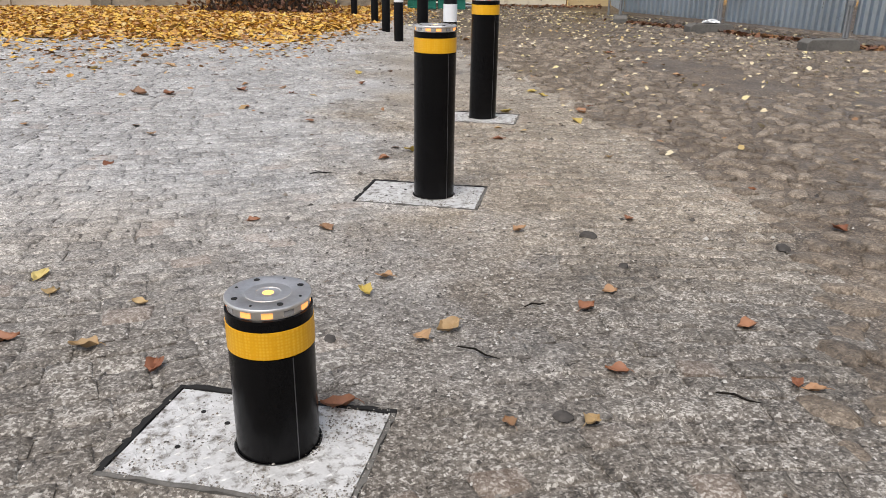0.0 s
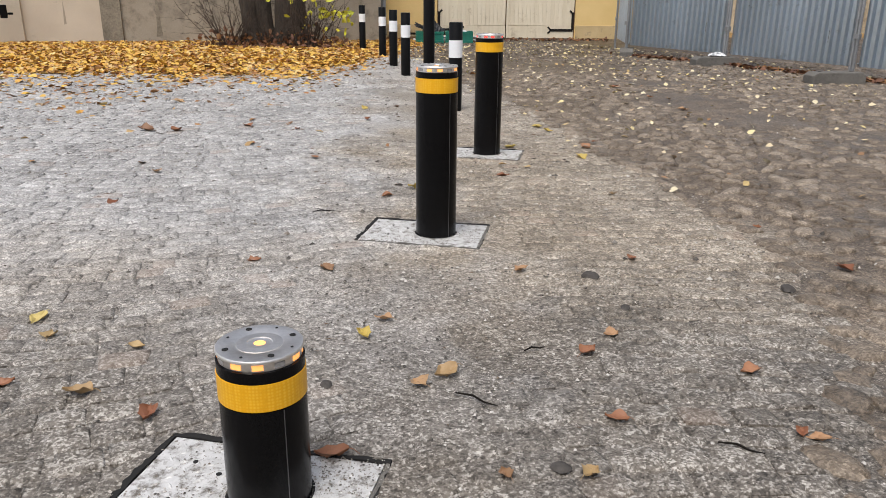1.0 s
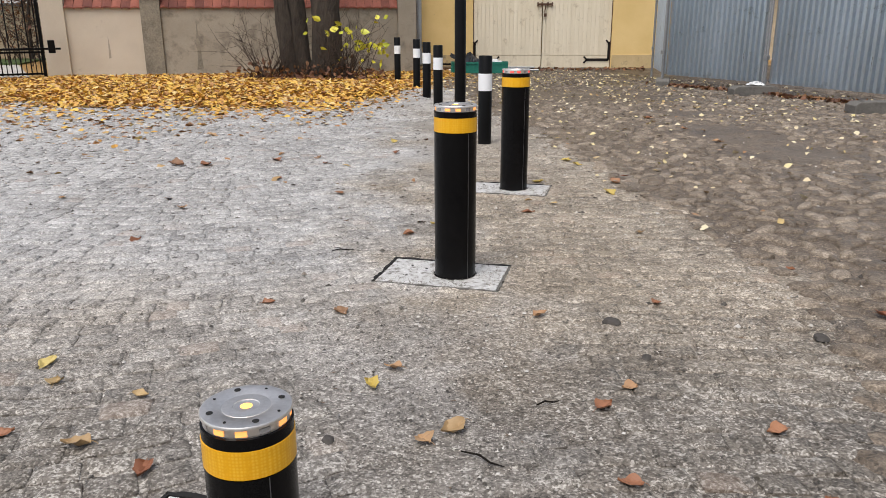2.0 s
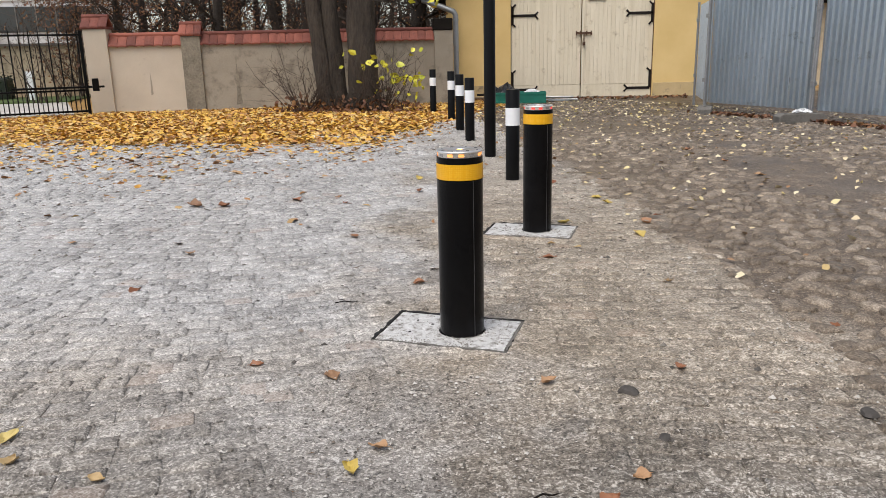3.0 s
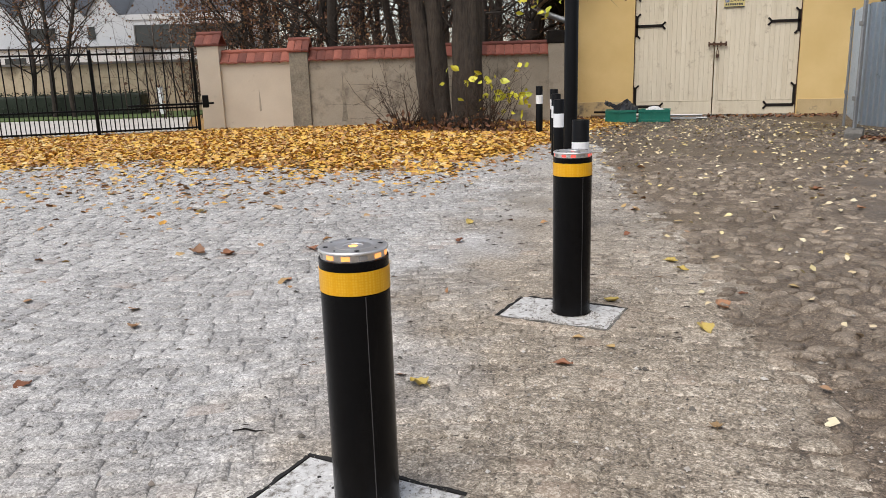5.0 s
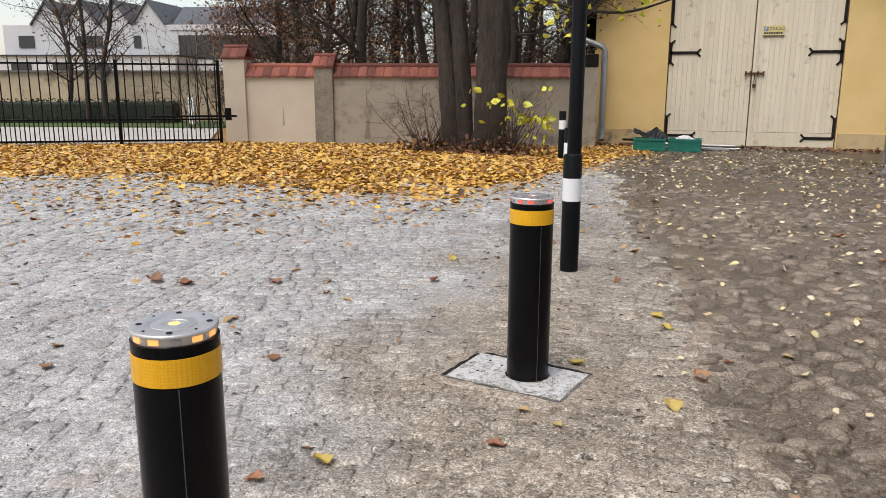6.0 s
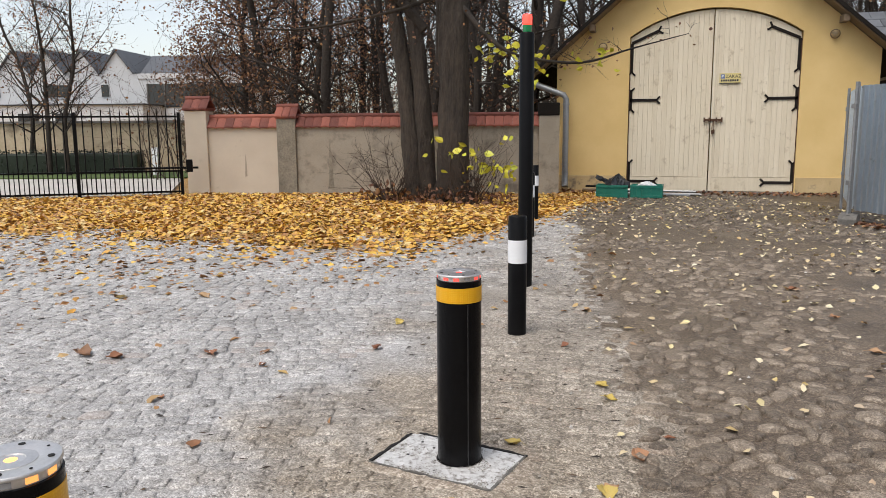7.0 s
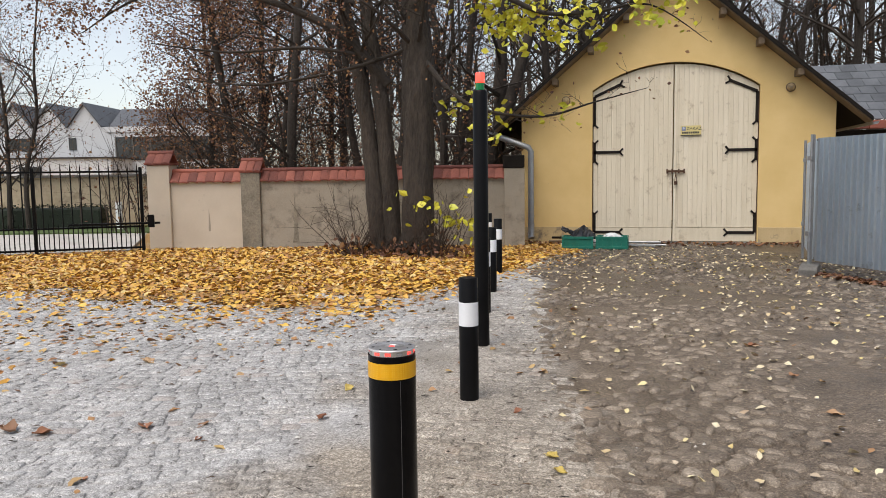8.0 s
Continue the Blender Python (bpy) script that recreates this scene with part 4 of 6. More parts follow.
def build_crate(w, d, h):
    t = thing("plastic_crate", pose(0, 0, 0), "green slatted plastic crate standing by the garage door", "crate", "green crates")
    part("bottom", Mesh().box(-w / 2, -d / 2, 0, w / 2, d / 2, 0.012), GREEN_PLASTIC, t)
    for z0, z1 in ((0.0125, 0.05), (h - 0.045, h)):
        for a in (0, 1, 2, 3):
            ln, off = (w, d / 2) if a % 2 == 0 else (d - 0.042, w / 2)
            part("rim", Mesh().box(-ln / 2, -off, z0, ln / 2, -off + 0.02, z1, turn_z(a * math.pi / 2)), GREEN_PLASTIC, t, bevel=0.004)
    for a in (0, 1, 2, 3):
        ln, off = (w, d / 2) if a % 2 == 0 else (d, w / 2)
        for k in range(7):
            x = -ln / 2 + 0.03 + (ln - 0.06) * k / 6
            wd = 0.03 if k in (0, 3, 6) else 0.012
            part("rib", Mesh().box(x - wd / 2, -off + 0.004, 0.0505, x + wd / 2, -off + 0.016, h - 0.0455, turn_z(a * math.pi / 2)), GREEN_PLASTIC, t)
        part("inner_panel", Mesh().box(-ln / 2 + 0.04, -off + 0.0165, 0.0505, ln / 2 - 0.04, -off + 0.019, h - 0.06, turn_z(a * math.pi / 2)), GREEN_PLASTIC, t)
    return t


crate = build_crate(0.58, 0.4, 0.23)
crate.matrix_basis = pose(0.34, 16.72, -0.045, 0, 0, 2)
copy_thing(crate, pose(0.97, 16.76, -0.045, 0, 0, -3))


def crumple(w, d, h, seed, n=10):
    """A crumpled sheet heaped over something."""
    rng = random.Random(seed)
    m = Mesh()
    verts = []
    for j in range(n + 1):
        for i in range(n + 1):
            u, v = i / n * 2 - 1, j / n * 2 - 1
            r = max(abs(u), abs(v))
            z = h * (1 - r ** 2.2) * rng.uniform(0.55, 1.15) + rng.uniform(0, 0.02)
            verts.append((u * w / 2 + rng.uniform(-0.02, 0.02), v * d / 2 + rng.uniform(-0.02, 0.02), max(z, 0.0)))
    faces = [(j * (n + 1) + i, j * (n + 1) + i + 1, (j + 1) * (n + 1) + i + 1, (j + 1) * (n + 1) + i) for j in range(n) for i in range(n)]
    return m.add(verts, faces)


bag = part("plastic_bag", crumple(0.42, 0.34, 0.2, 5), BLACK_FILM, None, at=pose(0.44, 16.75, 0.155, 8, 0, 20))
tagged(bag, "crumpled black plastic sheeting heaped in a crate", "plastic bag")
flap = part("plastic_sheet", crumple(0.3, 0.08, 0.03, 9), BLACK_FILM, None, at=pose(0.2, 16.95, 0.0, 0, 0, 10))
flap.matrix_basis = pose(0.17, 16.78, 0.255, 62, 25, 15)
tagged(flap, "dark stiff plastic offcut leaning out of a crate", "plastic sheet")
film = part("plastic_film", crumple(0.34, 0.26, 0.07, 8), PALE_PLASTIC, None, at=pose(0.97, 16.76, 0.155))
tagged(film, "pale clear plastic film lying in a crate", "plastic film")
litter_top = part("plastic_film", crumple(0.24, 0.12, 0.05, 12), PALE_PLASTIC, None, at=pose(4.42, 11.3, 0.114, 0, 0, 10))
tagged(litter_top, "pale crumpled plastic film lying on a concrete foot", "plastic film")
for k, (px0, px1, py, pz, mt) in enumerate(((0.0, 1.75, 17.15, 0.03, PALE_PLASTIC), (0.1, 1.95, 17.25, 0.03, PIPE), (-0.25, 1.3, 17.2, 0.09, WOOD_BROWN), (0.3, 1.85, 17.1, 0.095, PIPE), (-0.2, 0.9, 17.3, 0.15, WOOD_DARK))):
    rod = part("rod", Mesh().tube([(px0, py, pz - 0.045), (px1, py - 0.12, pz - 0.045)], [0.022, 0.022], 8), mt, smooth=True)
    tagged(rod, "long thin rod lying in a pile by the garage door", "rod", "rods by the door")


# ---- shed beyond the garage ----
def build_annex():
    t = thing("shed", pose(5.6, 21.0, 0), "low shed with grey slate roof and red tiled edge", "shed")
    part("wall", Mesh().box(0, 0, 0, 8, 4, 2.2), OLD_WALL, t)
    m = Mesh()
    for j in range(7):
        for i in range(26):
            x = -0.4 + i * 0.34 + (j % 2) * 0.17
            y, z = -0.35 + j * 0.36, 2.42 + j * 0.21
            m.add([(x, y, z + 0.03), (x + 0.33, y, z + 0.03), (x + 0.33, y + 0.4, z + 0.24), (x, y + 0.4, z + 0.24), (x, y, z), (x + 0.33, y, z), (x + 0.33, y + 0.4, z + 0.2), (x, y + 0.4, z + 0.2)],
                  ((0, 1, 2, 3), (4, 7, 6, 5), (0, 4, 5, 1), (1, 5, 6, 2), (3, 2, 6, 7), (0, 3, 7, 4)))
    roof = part("roof", m, SLATE, t, "grey roof slates")
    tagged(roof, kind="stuff")
    for i in range(24):
        x = -0.4 + i * 0.35
        part("edge_tile", Mesh().box(x, -0.5, 2.22, x + 0.34, -0.32, 2.4), TILE, t, bevel=0.02)
    part("fascia", Mesh().box(-0.4, -0.3, 2.0, 8.2, -0.02, 2.2), WOOD_DARK, t, "dark timber fascia")


build_annex()


# ---- beyond the gate ----
part("path", Mesh().box(-26, -7.0, -0.08, -0.3, -0.08, 0.006), PATH_GRAVEL)
tagged(bpy.data.objects["path"], "pale gravel drive beyond the iron gate", "path", kind="structure")
bpy.data.objects["path"].matrix_basis = Matrix.Translation((-7.74, 15.09, 0)) @ turn_z(math.atan2(2.99, 5.01)) @ Matrix.Diagonal((1, -1, 1, 1))
lawn = part("lawn", Mesh().box(-34, 19.7, -0.05, -9.5, 22.6, 0.03), LAWN, at=Matrix.Translation((-8.1, 15.5, 0.01)) @ turn_z(0.26) @ Matrix.Translation((8.1, -15.4, 0)))
tagged(lawn, "strip of damp green lawn by the hedge", "lawn", kind="structure")
gwall = part("wall_garden", Mesh().box(-36, 23.6, 0, -4.5, 23.9, 1.45), OLD_WALL, at=Matrix.Translation((-8.1, 15.5, 0)) @ turn_z(0.2) @ Matrix.Translation((8.1, -15.8, 0)))
tagged(gwall, "stained cream garden wall", "wall", kind="structure")
part("coping", Mesh().box(-36, 23.5, 1.452, -4.5, 24.0, 1.52), CONCRETE, gwall, "grey coping")


def leaf_cloud(count, size, place, rng, template=None, flat=0.0):
    """Many small leaves as one mesh: place(rng) gives each one's spot."""
    tpl = np.array(template or [(0, -0.5, 0), (0.3, -0.22, 0.05), (0.33, 0.1, 0.07), (0, 0.55, -0.04), (-0.33, 0.1, 0.07), (-0.3, -0.22, 0.05), (0, -0.05, 0)])
    k = len(tpl)
    quads = [(0, 1, 6), (1, 2, 6), (2, 3, 6), (3, 4, 6), (4, 5, 6), (5, 0, 6)]
    m = Mesh()
    for _ in range(count):
        spot = place(rng)
        if spot is None:
            continue
        s = size * rng.uniform(0.6, 1.3)
        if flat:
            e = Euler((rng.gauss(0, flat), rng.gauss(0, flat), rng.uniform(0, 6.283)))
        else:
            e = Euler((rng.uniform(0, 6.283), rng.uniform(0, 6.283), rng.uniform(0, 6.283)))
        r = np.array(e.to_matrix()) * s
        curl = rng.uniform(-0.5, 2.2)
        t2 = tpl * np.array((rng.uniform(0.75, 1.15), 1, curl))
        t2[:, 0] += [rng.uniform(-0.07, 0.07) for _ in range(k)]
        t2[:, 2] += [rng.uniform(-0.06, 0.06) for _ in range(k)]
        v = t2 @ r.T + np.array(spot)
        m.add(v.tolist(), quads)
    return m


def hedge_spot(rng):
    u, a, b = rng.uniform(0, 11), rng.uniform(-1, 1), rng.uniform(0, 1)
    return (-u, a * 0.45, 0.05 + b * 0.62 + rng.uniform(-0.05, 0.05))


rng = random.Random(11)
hedge = part("hedge", leaf_cloud(9000, 0.06, hedge_spot, rng), LEAF_GREEN, None, at=pose(-13.0, 20.9, 0, 0, 0, 21))
tagged(hedge, "low clipped dark green hedge behind the gate", "hedge", kind="stuff")


# added solid box, so gaps between the leaves read as dark depth
core = part("hedge_core", Mesh().box(-10.9, -0.38, 0.02, -0.05, 0.38, 0.6), LEAF_GREEN, hedge, "solid dark box added inside the leaves", bevel=0.05)


def build_house():
    """A white modern house with three pointed gables, far behind the gate."""
    a = math.atan2(40.5 - 37.8, -20.7 + 32.3)
    t = thing("white_house", Matrix.Translation((-26.9, 39.1, 0)) @ turn_z(a), "white modern house with grey gabled roofs", "house")
    part("wall", Mesh().box(-9.5, 0, 0, 6.6, 8, 4.28), WHITE_WALL, t)
    part("low_wing", Mesh().box(-9.5, -2.6, 0, 1.5, -0.01, 2.5), WHITE_WALL, t, "white lower wing")
    part("wing_coping", Mesh().box(-9.6, -2.7, 2.502, 1.6, -0.012, 2.58), ROOFING, t)
    for x in (-6.85, -4.9, -2.95, -1.0):
        part("gable", Mesh().slab([(x - 0.93, 4.282), (x + 0.93, 4.282), (x, 5.5)], 0.02, 0.3), WHITE_WALL, t, "white gable")
        for s in (-1, 1):
            o = [(x, 5.52), (x + s * 0.965, 4.26), (x + s * 0.965, 4.36), (x, 5.64)]
            part("gable_roof", Mesh().slab(o, -0.12, 7.8), SLATE, t, "grey gable roof")
    part("main_roof", Mesh().add([(0.3, 0.1, 4.3), (6.8, 0.1, 4.3), (6.8, 4, 5.6), (-0.6, 4, 5.6), (0.3, 0.1, 4.2), (6.8, 0.1, 4.2), (6.8, 4, 5.4), (-0.6, 4, 5.4)],
                                 ((0, 1, 2, 3), (4, 7, 6, 5), (0, 4, 5, 1), (1, 5, 6, 2), (2, 6, 7, 3), (3, 7, 4, 0))), SLATE, t, "grey sloping roof")
    part("parapet", Mesh().box(0.2, -0.06, 4.0, 6.7, -0.004, 4.285), WHITE_WALL, t)
    win = part("window_band", Mesh().box(0.7, -0.05, 2.45, 6.55, -0.006, 3.72), DARK_GLASS, t, "dark ribbon window")
    for k in range(7):
        x = 0.7 + k * 0.97
        part("mullion", Mesh().box(x - 0.03, -0.09, 2.45, x + 0.03, -0.052, 3.72), CONCRETE, win)
    for x, w in ((-5.2, 1.5), (-1.9, 0.4), (-8.6, 0.9)):
        part("window", Mesh().box(x, -0.05, 3.05, x + w, -0.006, 3.7), DARK_GLASS, t, "dark window")
    for x in (-7.5, -5.2, -3.2):
        part("window", Mesh().box(x, -2.66, 1.1, x + 1.1, -2.605, 2.1), DARK_GLASS, t, "dark window")


build_house()
notice = part("notice_post", Mesh().box(-0.09, -0.03, 0.0, 0.09, 0.03, 0.75), PALE_PLASTIC, None, at=pose(-12.0, 20.1, 0.02), bevel=0.01)
tagged(notice, "small pale upright notice box on the lawn", "notice box")

# ---- added plain walls, unseen, that close the place behind the camera and darken reflections ----
for wname, x0, y0, x1, y1 in (("wall_south", -26, -12.4, 14, -12), ("wall_east", 12.6, -11.98, 13, 8)):
    w = part(wname, Mesh().box(x0, y0, 0, x1, y1, 5.5), OLD_WALL)
    tagged(w, "added unseen cream rendered wall, closes the yard and darkens reflections", "wall", kind="structure")


# ---- trees ----
def limb(m, p, d, length, r, level, rng, tips, sides, droop=0.0, kids=(7, 4, 3), wander=0.16):
    """A tapering, wandering limb and, from it, smaller ones."""
    n = 5 if level == 0 else 4 if level == 1 else 3 if level == 2 else 2
    pts, rad = [p.copy()], [r]
    for i in range(n):
        d = (d + Vector((rng.gauss(0, wander), rng.gauss(0, wander), rng.gauss(0, wander) + 0.05 - droop))).normalized()
        p = p + d * (length / n)
        pts.append(p.copy())
        rad.append(r * (1 - 0.8 * (i + 1) / n) if level else r * (1 - 0.62 * (i + 1) / n))
    m.tube(pts, rad, sides[min(level, len(sides) - 1)], cap=False)
    if level < len(kids):
        for k in range(kids[level]):
            u = rng.uniform(0.35 if level == 0 else 0.2, 1.0) * n
            i = min(int(u), n - 1)
            q = pts[i].lerp(pts[i + 1], u - i)
            out = Vector((rng.gauss(0, 1), rng.gauss(0, 1), rng.gauss(0.25, 0.5)))
            out = (out - d * out.dot(d)).normalized()
            e = (d * rng.uniform(0.3, 0.9) + out).normalized()
            limb(m, q, e, length * rng.uniform(0.35, 0.62), max(rad[i] * rng.uniform(0.35, 0.55), 0.004), level + 1, rng, tips, sides, droop, kids, wander * 1.25)
    else:
        tips.append(pts[-1])
        tips.append(pts[-2])


def path_tube(m, pts, radii, sides, steps=5):
    """A smooth trunk through a few given points."""
    pts = [Vector(p) for p in pts]
    out, rad = [], []
    for i in range(len(pts) - 1):
        p0, p1, p2, p3 = pts[max(i - 1, 0)], pts[i], pts[i + 1], pts[min(i + 2, len(pts) - 1)]
        for k in range(steps):
            u = k / steps
            out.append(0.5 * (2 * p1 + (p2 - p0) * u + (2 * p0 - 5 * p1 + 4 * p2 - p3) * u * u + (3 * p1 - p0 - 3 * p2 + p3) * u ** 3))
            rad.append(radii[i] * (1 - u) + radii[i + 1] * u)
    out.append(pts[-1])
    rad.append(radii[-1])
    m.tube(out, rad, sides)
    return out, rad


def build_yard_tree(name_label, pts, radii, seed, kids, arms=(), first=0.5):
    rng = random.Random(seed)
    t = thing("tree", Matrix.Translation(pts[0]), name_label, "tree", "trees by the wall")
    o = Vector(pts[0])
    m = Mesh()
    line, rad = path_tube(m, [Vector(p) - o for p in pts], radii, 28, 14)
    # bark ridges and hollows
    m.v = [tuple(Vector(v) * 1.0 + Vector((v[0] - c.x, v[1] - c.y, 0)) * (noise.noise((v[0] * 9 + seed, v[1] * 9, v[2] * 1.6)) * 0.16 + noise.noise((v[0] * 30, v[1] * 30, v[2] * 5)) * 0.1))
           for k, v in enumerate(m.v) for c in (line[min(k // 28, len(line) - 1)],)]
    # root flare
    for k in range(6):
        a = k * 1.05 + rng.uniform(-0.2, 0.2)
        c = Vector((math.cos(a), math.sin(a), 0))
        m.tube([Vector((0, 0, 0.35)) + c * radii[0] * 0.6, Vector((0, 0, 0.1)) + c * radii[0] * 1.05, Vector((0, 0, -0.03)) + c * radii[0] * 1.5], [radii[0] * 0.4, radii[0] * 0.35, radii[0] * 0.18], 7)
    part("trunk", m, BARK, t, smooth=True)
    tips = []
    crown = Mesh()
    for k in range(kids):
        i = rng.randrange(int(len(line) * first), len(line))
        out = Vector((rng.gauss(0, 1), rng.gauss(0, 1), rng.uniform(0.5, 1.5))).normalized()
        limb(crown, line[i].copy(), out, rng.uniform(1.6, 3.2), rad[i] * rng.uniform(0.14, 0.3), 1, rng, tips, (8, 6, 4, 3), 0.01, (0, 6, 4), 0.2)
    part("crown", crown, BARK_FAR, t, "bare spreading branches", smooth=True)
    for pp, rr in arms:
        am = Mesh()
        thick = pp[-1][0] < -7
        ln, ra = path_tube(am, [Vector(p) - o for p in pp], rr, 9)
        for i in range(3, len(ln), 2):
            out = Vector((rng.gauss(0, 1), rng.gauss(0, 1), rng.gauss(0.5, 0.4))).normalized()
            if thick:
                limb(am, ln[i].copy(), out, rng.uniform(0.7, 1.5), ra[i] * 0.5, 1, rng, tips, (8, 6, 4, 3), 0.06, (0, 6, 5), 0.2)
            else:
                limb(am, ln[i].copy(), out, rng.uniform(0.2, 0.5), ra[i] * 0.4, 2, rng, tips, (8, 6, 4, 3), 0.0, (0, 0, 4), 0.25)
        part("limb", am, BARK_FAR, t, "long dark limb", smooth=True)
    return t, [Vector(p) + o for p in tips]


tree_a, tips_a = build_yard_tree("leaning grey-brown trunk of a bare tree by the wall", [(-3.02, 15.12, -0.06), (-3.2, 15.28, 1.72), (-3.46, 15.38, 3.37), (-3.75, 15.45, 4.6), (-4.3, 15.5, 7.5)], [0.17, 0.145, 0.13, 0.11, 0.05], 3, 7)
tree_b, tips_b = build_yard_tree("slender bare tree with a long dark limb by the wall", [(-2.78, 15.2, -0.06), (-2.96, 15.32, 2.26), (-3.08, 15.38, 3.08), (-3.28, 15.42, 4.5), (-3.5, 15.5, 7.5)], [0.16, 0.14, 0.13, 0.1, 0.05], 4, 6,
                                 [([(-2.88, 15.36, 2.95), (-3.62, 15.2, 3.79), (-4.7, 15.0, 4.36), (-6.2, 14.6, 4.75)], [0.1, 0.085, 0.06, 0.02]),
                                  ([(-3.5, 15.4, 4.4), (-5.5, 14.8, 4.75), (-7.0, 14.3, 4.5), (-8.0, 14.0, 3.9)], [0.06, 0.045, 0.025, 0.008]),
                                  ([(-3.5, 15.4, 5.0), (-5.2, 14.6, 5.3), (-6.8, 14.2, 4.8), (-7.7, 14.1, 4.1)], [0.06, 0.045, 0.025, 0.008]),
                                  ([(-3.0, 15.38, 3.4), (-4.2, 15.0, 3.6), (-5.6, 14.7, 3.55), (-7.0, 14.5, 3.75)], [0.04, 0.03, 0.02, 0.008])])
tree_c, tips_c = build_yard_tree("thick rough-barked tree with overhanging boughs by the wall", [(-2.31, 15.1, -0.06), (-2.31, 15.25, 2.77), (-2.36, 15.4, 4.4), (-2.4, 15.5, 8.5)], [0.29, 0.25, 0.23, 0.12], 5, 9,
                                 [([(-2.15, 15.2, 3.3), (-1.63, 14.75, 2.75), (-1.09, 14.7, 2.4), (-0.11, 14.93, 2.28), (0.7, 15.15, 2.5), (1.55, 15.37, 2.72)], [0.05, 0.035, 0.028, 0.022, 0.014, 0.005]),
                                  ([(-2.1, 15.3, 4.6), (-1.5, 14.4, 4.5), (-0.66, 13.9, 4.05), (0.0, 14.04, 3.75), (0.74, 14.23, 3.75), (1.56, 14.45, 3.85), (2.4, 14.6, 3.3)], [0.08, 0.055, 0.045, 0.035, 0.025, 0.014, 0.004]),
                                  ([(-2.1, 15.3, 5.2), (-0.91, 13.9, 4.9), (0.32, 14.2, 4.55), (1.23, 14.4, 4.3), (2.0, 14.5, 4.3)], [0.06, 0.05, 0.035, 0.02, 0.006]),
                                  ([(-2.3, 15.3, 3.6), (-3.4, 14.9, 3.2), (-5.0, 14.6, 2.95), (-6.4, 14.4, 3.1)], [0.04, 0.03, 0.018, 0.006])])


def foliage(spots, count, spread, size, rng):
    def place(r):
        s = r.choice(spots)
        return (s.x + r.gauss(0, spread), s.y + r.gauss(0, spread), s.z + r.gauss(0, spread) - spread * 0.5)

    return leaf_cloud(count, size, place, rng)


rng = random.Random(21)
hang = [Vector(p) for p in ((-1.35, 14.7, 2.6), (-1.1, 14.7, 2.3), (-0.95, 14.75, 2.15), (-0.75, 14.8, 2.4), (-0.2, 14.9, 2.35), (-1.6, 14.8, 2.45), (0.2, 15.0, 2.4))]
high = [Vector((-0.9 + 2.9 * rng.random(), 14.0 + 0.5 * rng.random(), 0)) for _ in range(40)]
for q in high:
    q.z = 3.42 + abs(q.x - 0.7) * 0.16 + rng.random() ** 1.5 * 0.9
high += [Vector((-1.5 + rng.random(), 14.3, 3.5 + rng.random() * 1.2)) for _ in range(12)]
low = [Vector(p) for p in ((-2.05, 14.5, 0.95), (-1.75, 14.5, 0.75), (-1.6, 14.5, 0.6), (-1.45, 14.5, 0.55), (-2.3, 14.5, 1.0), (-1.2, 14.6, 0.5))]
fol = leaf_cloud(1, 0.1, lambda r: (-0.1, 14.9, 2.3), rng)
for spots, cnt, spr in ((hang, 75, 0.12), (high, 640, 0.13)):
    g2 = foliage(spots, cnt, spr, 0.13, rng)
    fol.add(g2.v, g2.f)
shift = Matrix.Translation(-Vector(tree_c.matrix_basis.translation))
leaves_c = part("foliage", fol, LEAF_YELLOW, tree_c, "sparse yellow-green autumn leaves", at=shift)
tagged(leaves_c, kind="stuff")
# thin withered leaves left on the boughs
wither = foliage(tips_c + tips_b * 6, 5200, 0.14, 0.055, rng)
tagged(part("withered_foliage", wither, LEAF_BROWN, tree_c, "few withered brown leaves", at=shift), kind="stuff")


# ---- shrubs at the foot of the trees ----
def build_shrub(x, y, seed, stems, height_m, spread, leafy, label):
    rng = random.Random(seed)
    t = thing("shrub", pose(x, y, -0.03), label, "shrub", "shrubs by the trees")
    m, tips = Mesh(), []
    for _ in range(stems):
        a = rng.uniform(0, 6.283)
        d = Vector((math.cos(a) * spread, math.sin(a) * spread * 0.5, 1)).normalized()
        limb(m, Vector((rng.gauss(0, 0.12), rng.gauss(0, 0.1), -0.05)), d, height_m * rng.uniform(0.6, 1.15), 0.009, 1, rng, tips, (5, 5, 3, 3), 0.03, (0, 4), 0.12)
    tagged(part("twiggy_growth", m, TWIG, t, "bare brown twigs"), kind="stuff")
    if leafy:
        tagged(part("foliage", foliage(tips, leafy, 0.06, 0.1, rng), LEAF_YELLOW, t, "few yellow-green leaves"), kind="stuff")
    lower = leaf_cloud(160, 0.09, lambda r: (r.gauss(0, 0.3), r.gauss(0, 0.2), abs(r.gauss(0, 0.12))), rng)
    tagged(part("dead_leaves", lower, LEAF_BROWN, t, "brown leaves caught at the base"), kind="stuff")
    return t


build_shrub(-3.45, 14.95, 31, 34, 1.25, 0.75, 0, "bare twiggy shrub beside the leaning trunk")
build_shrub(-1.85, 14.6, 32, 40, 1.15, 0.6, 26, "twiggy shrub with few yellow leaves by the thick trunk")
build_shrub(-2.6, 14.75, 34, 26, 0.6, 0.7, 0, "low dense twiggy shrub between the trunks")
rng = random.Random(41)
tag_leaves = foliage(low, 34, 0.09, 0.14, rng)
low_twig = part("sapling", Mesh().tube([(-2.15, 14.55, -0.05), (-2.2, 14.5, 0.6), (-2.15, 14.5, 1.05), (-1.8, 14.5, 0.8)], [0.012, 0.01, 0.008, 0.004], 6), TWIG)
tagged(low_twig, "thin sapling with yellow leaves at the trunk's foot", "sapling")
tagged(part("foliage", tag_leaves, LEAF_YELLOW, low_twig, "bright yellow-green leaves"), kind="stuff")


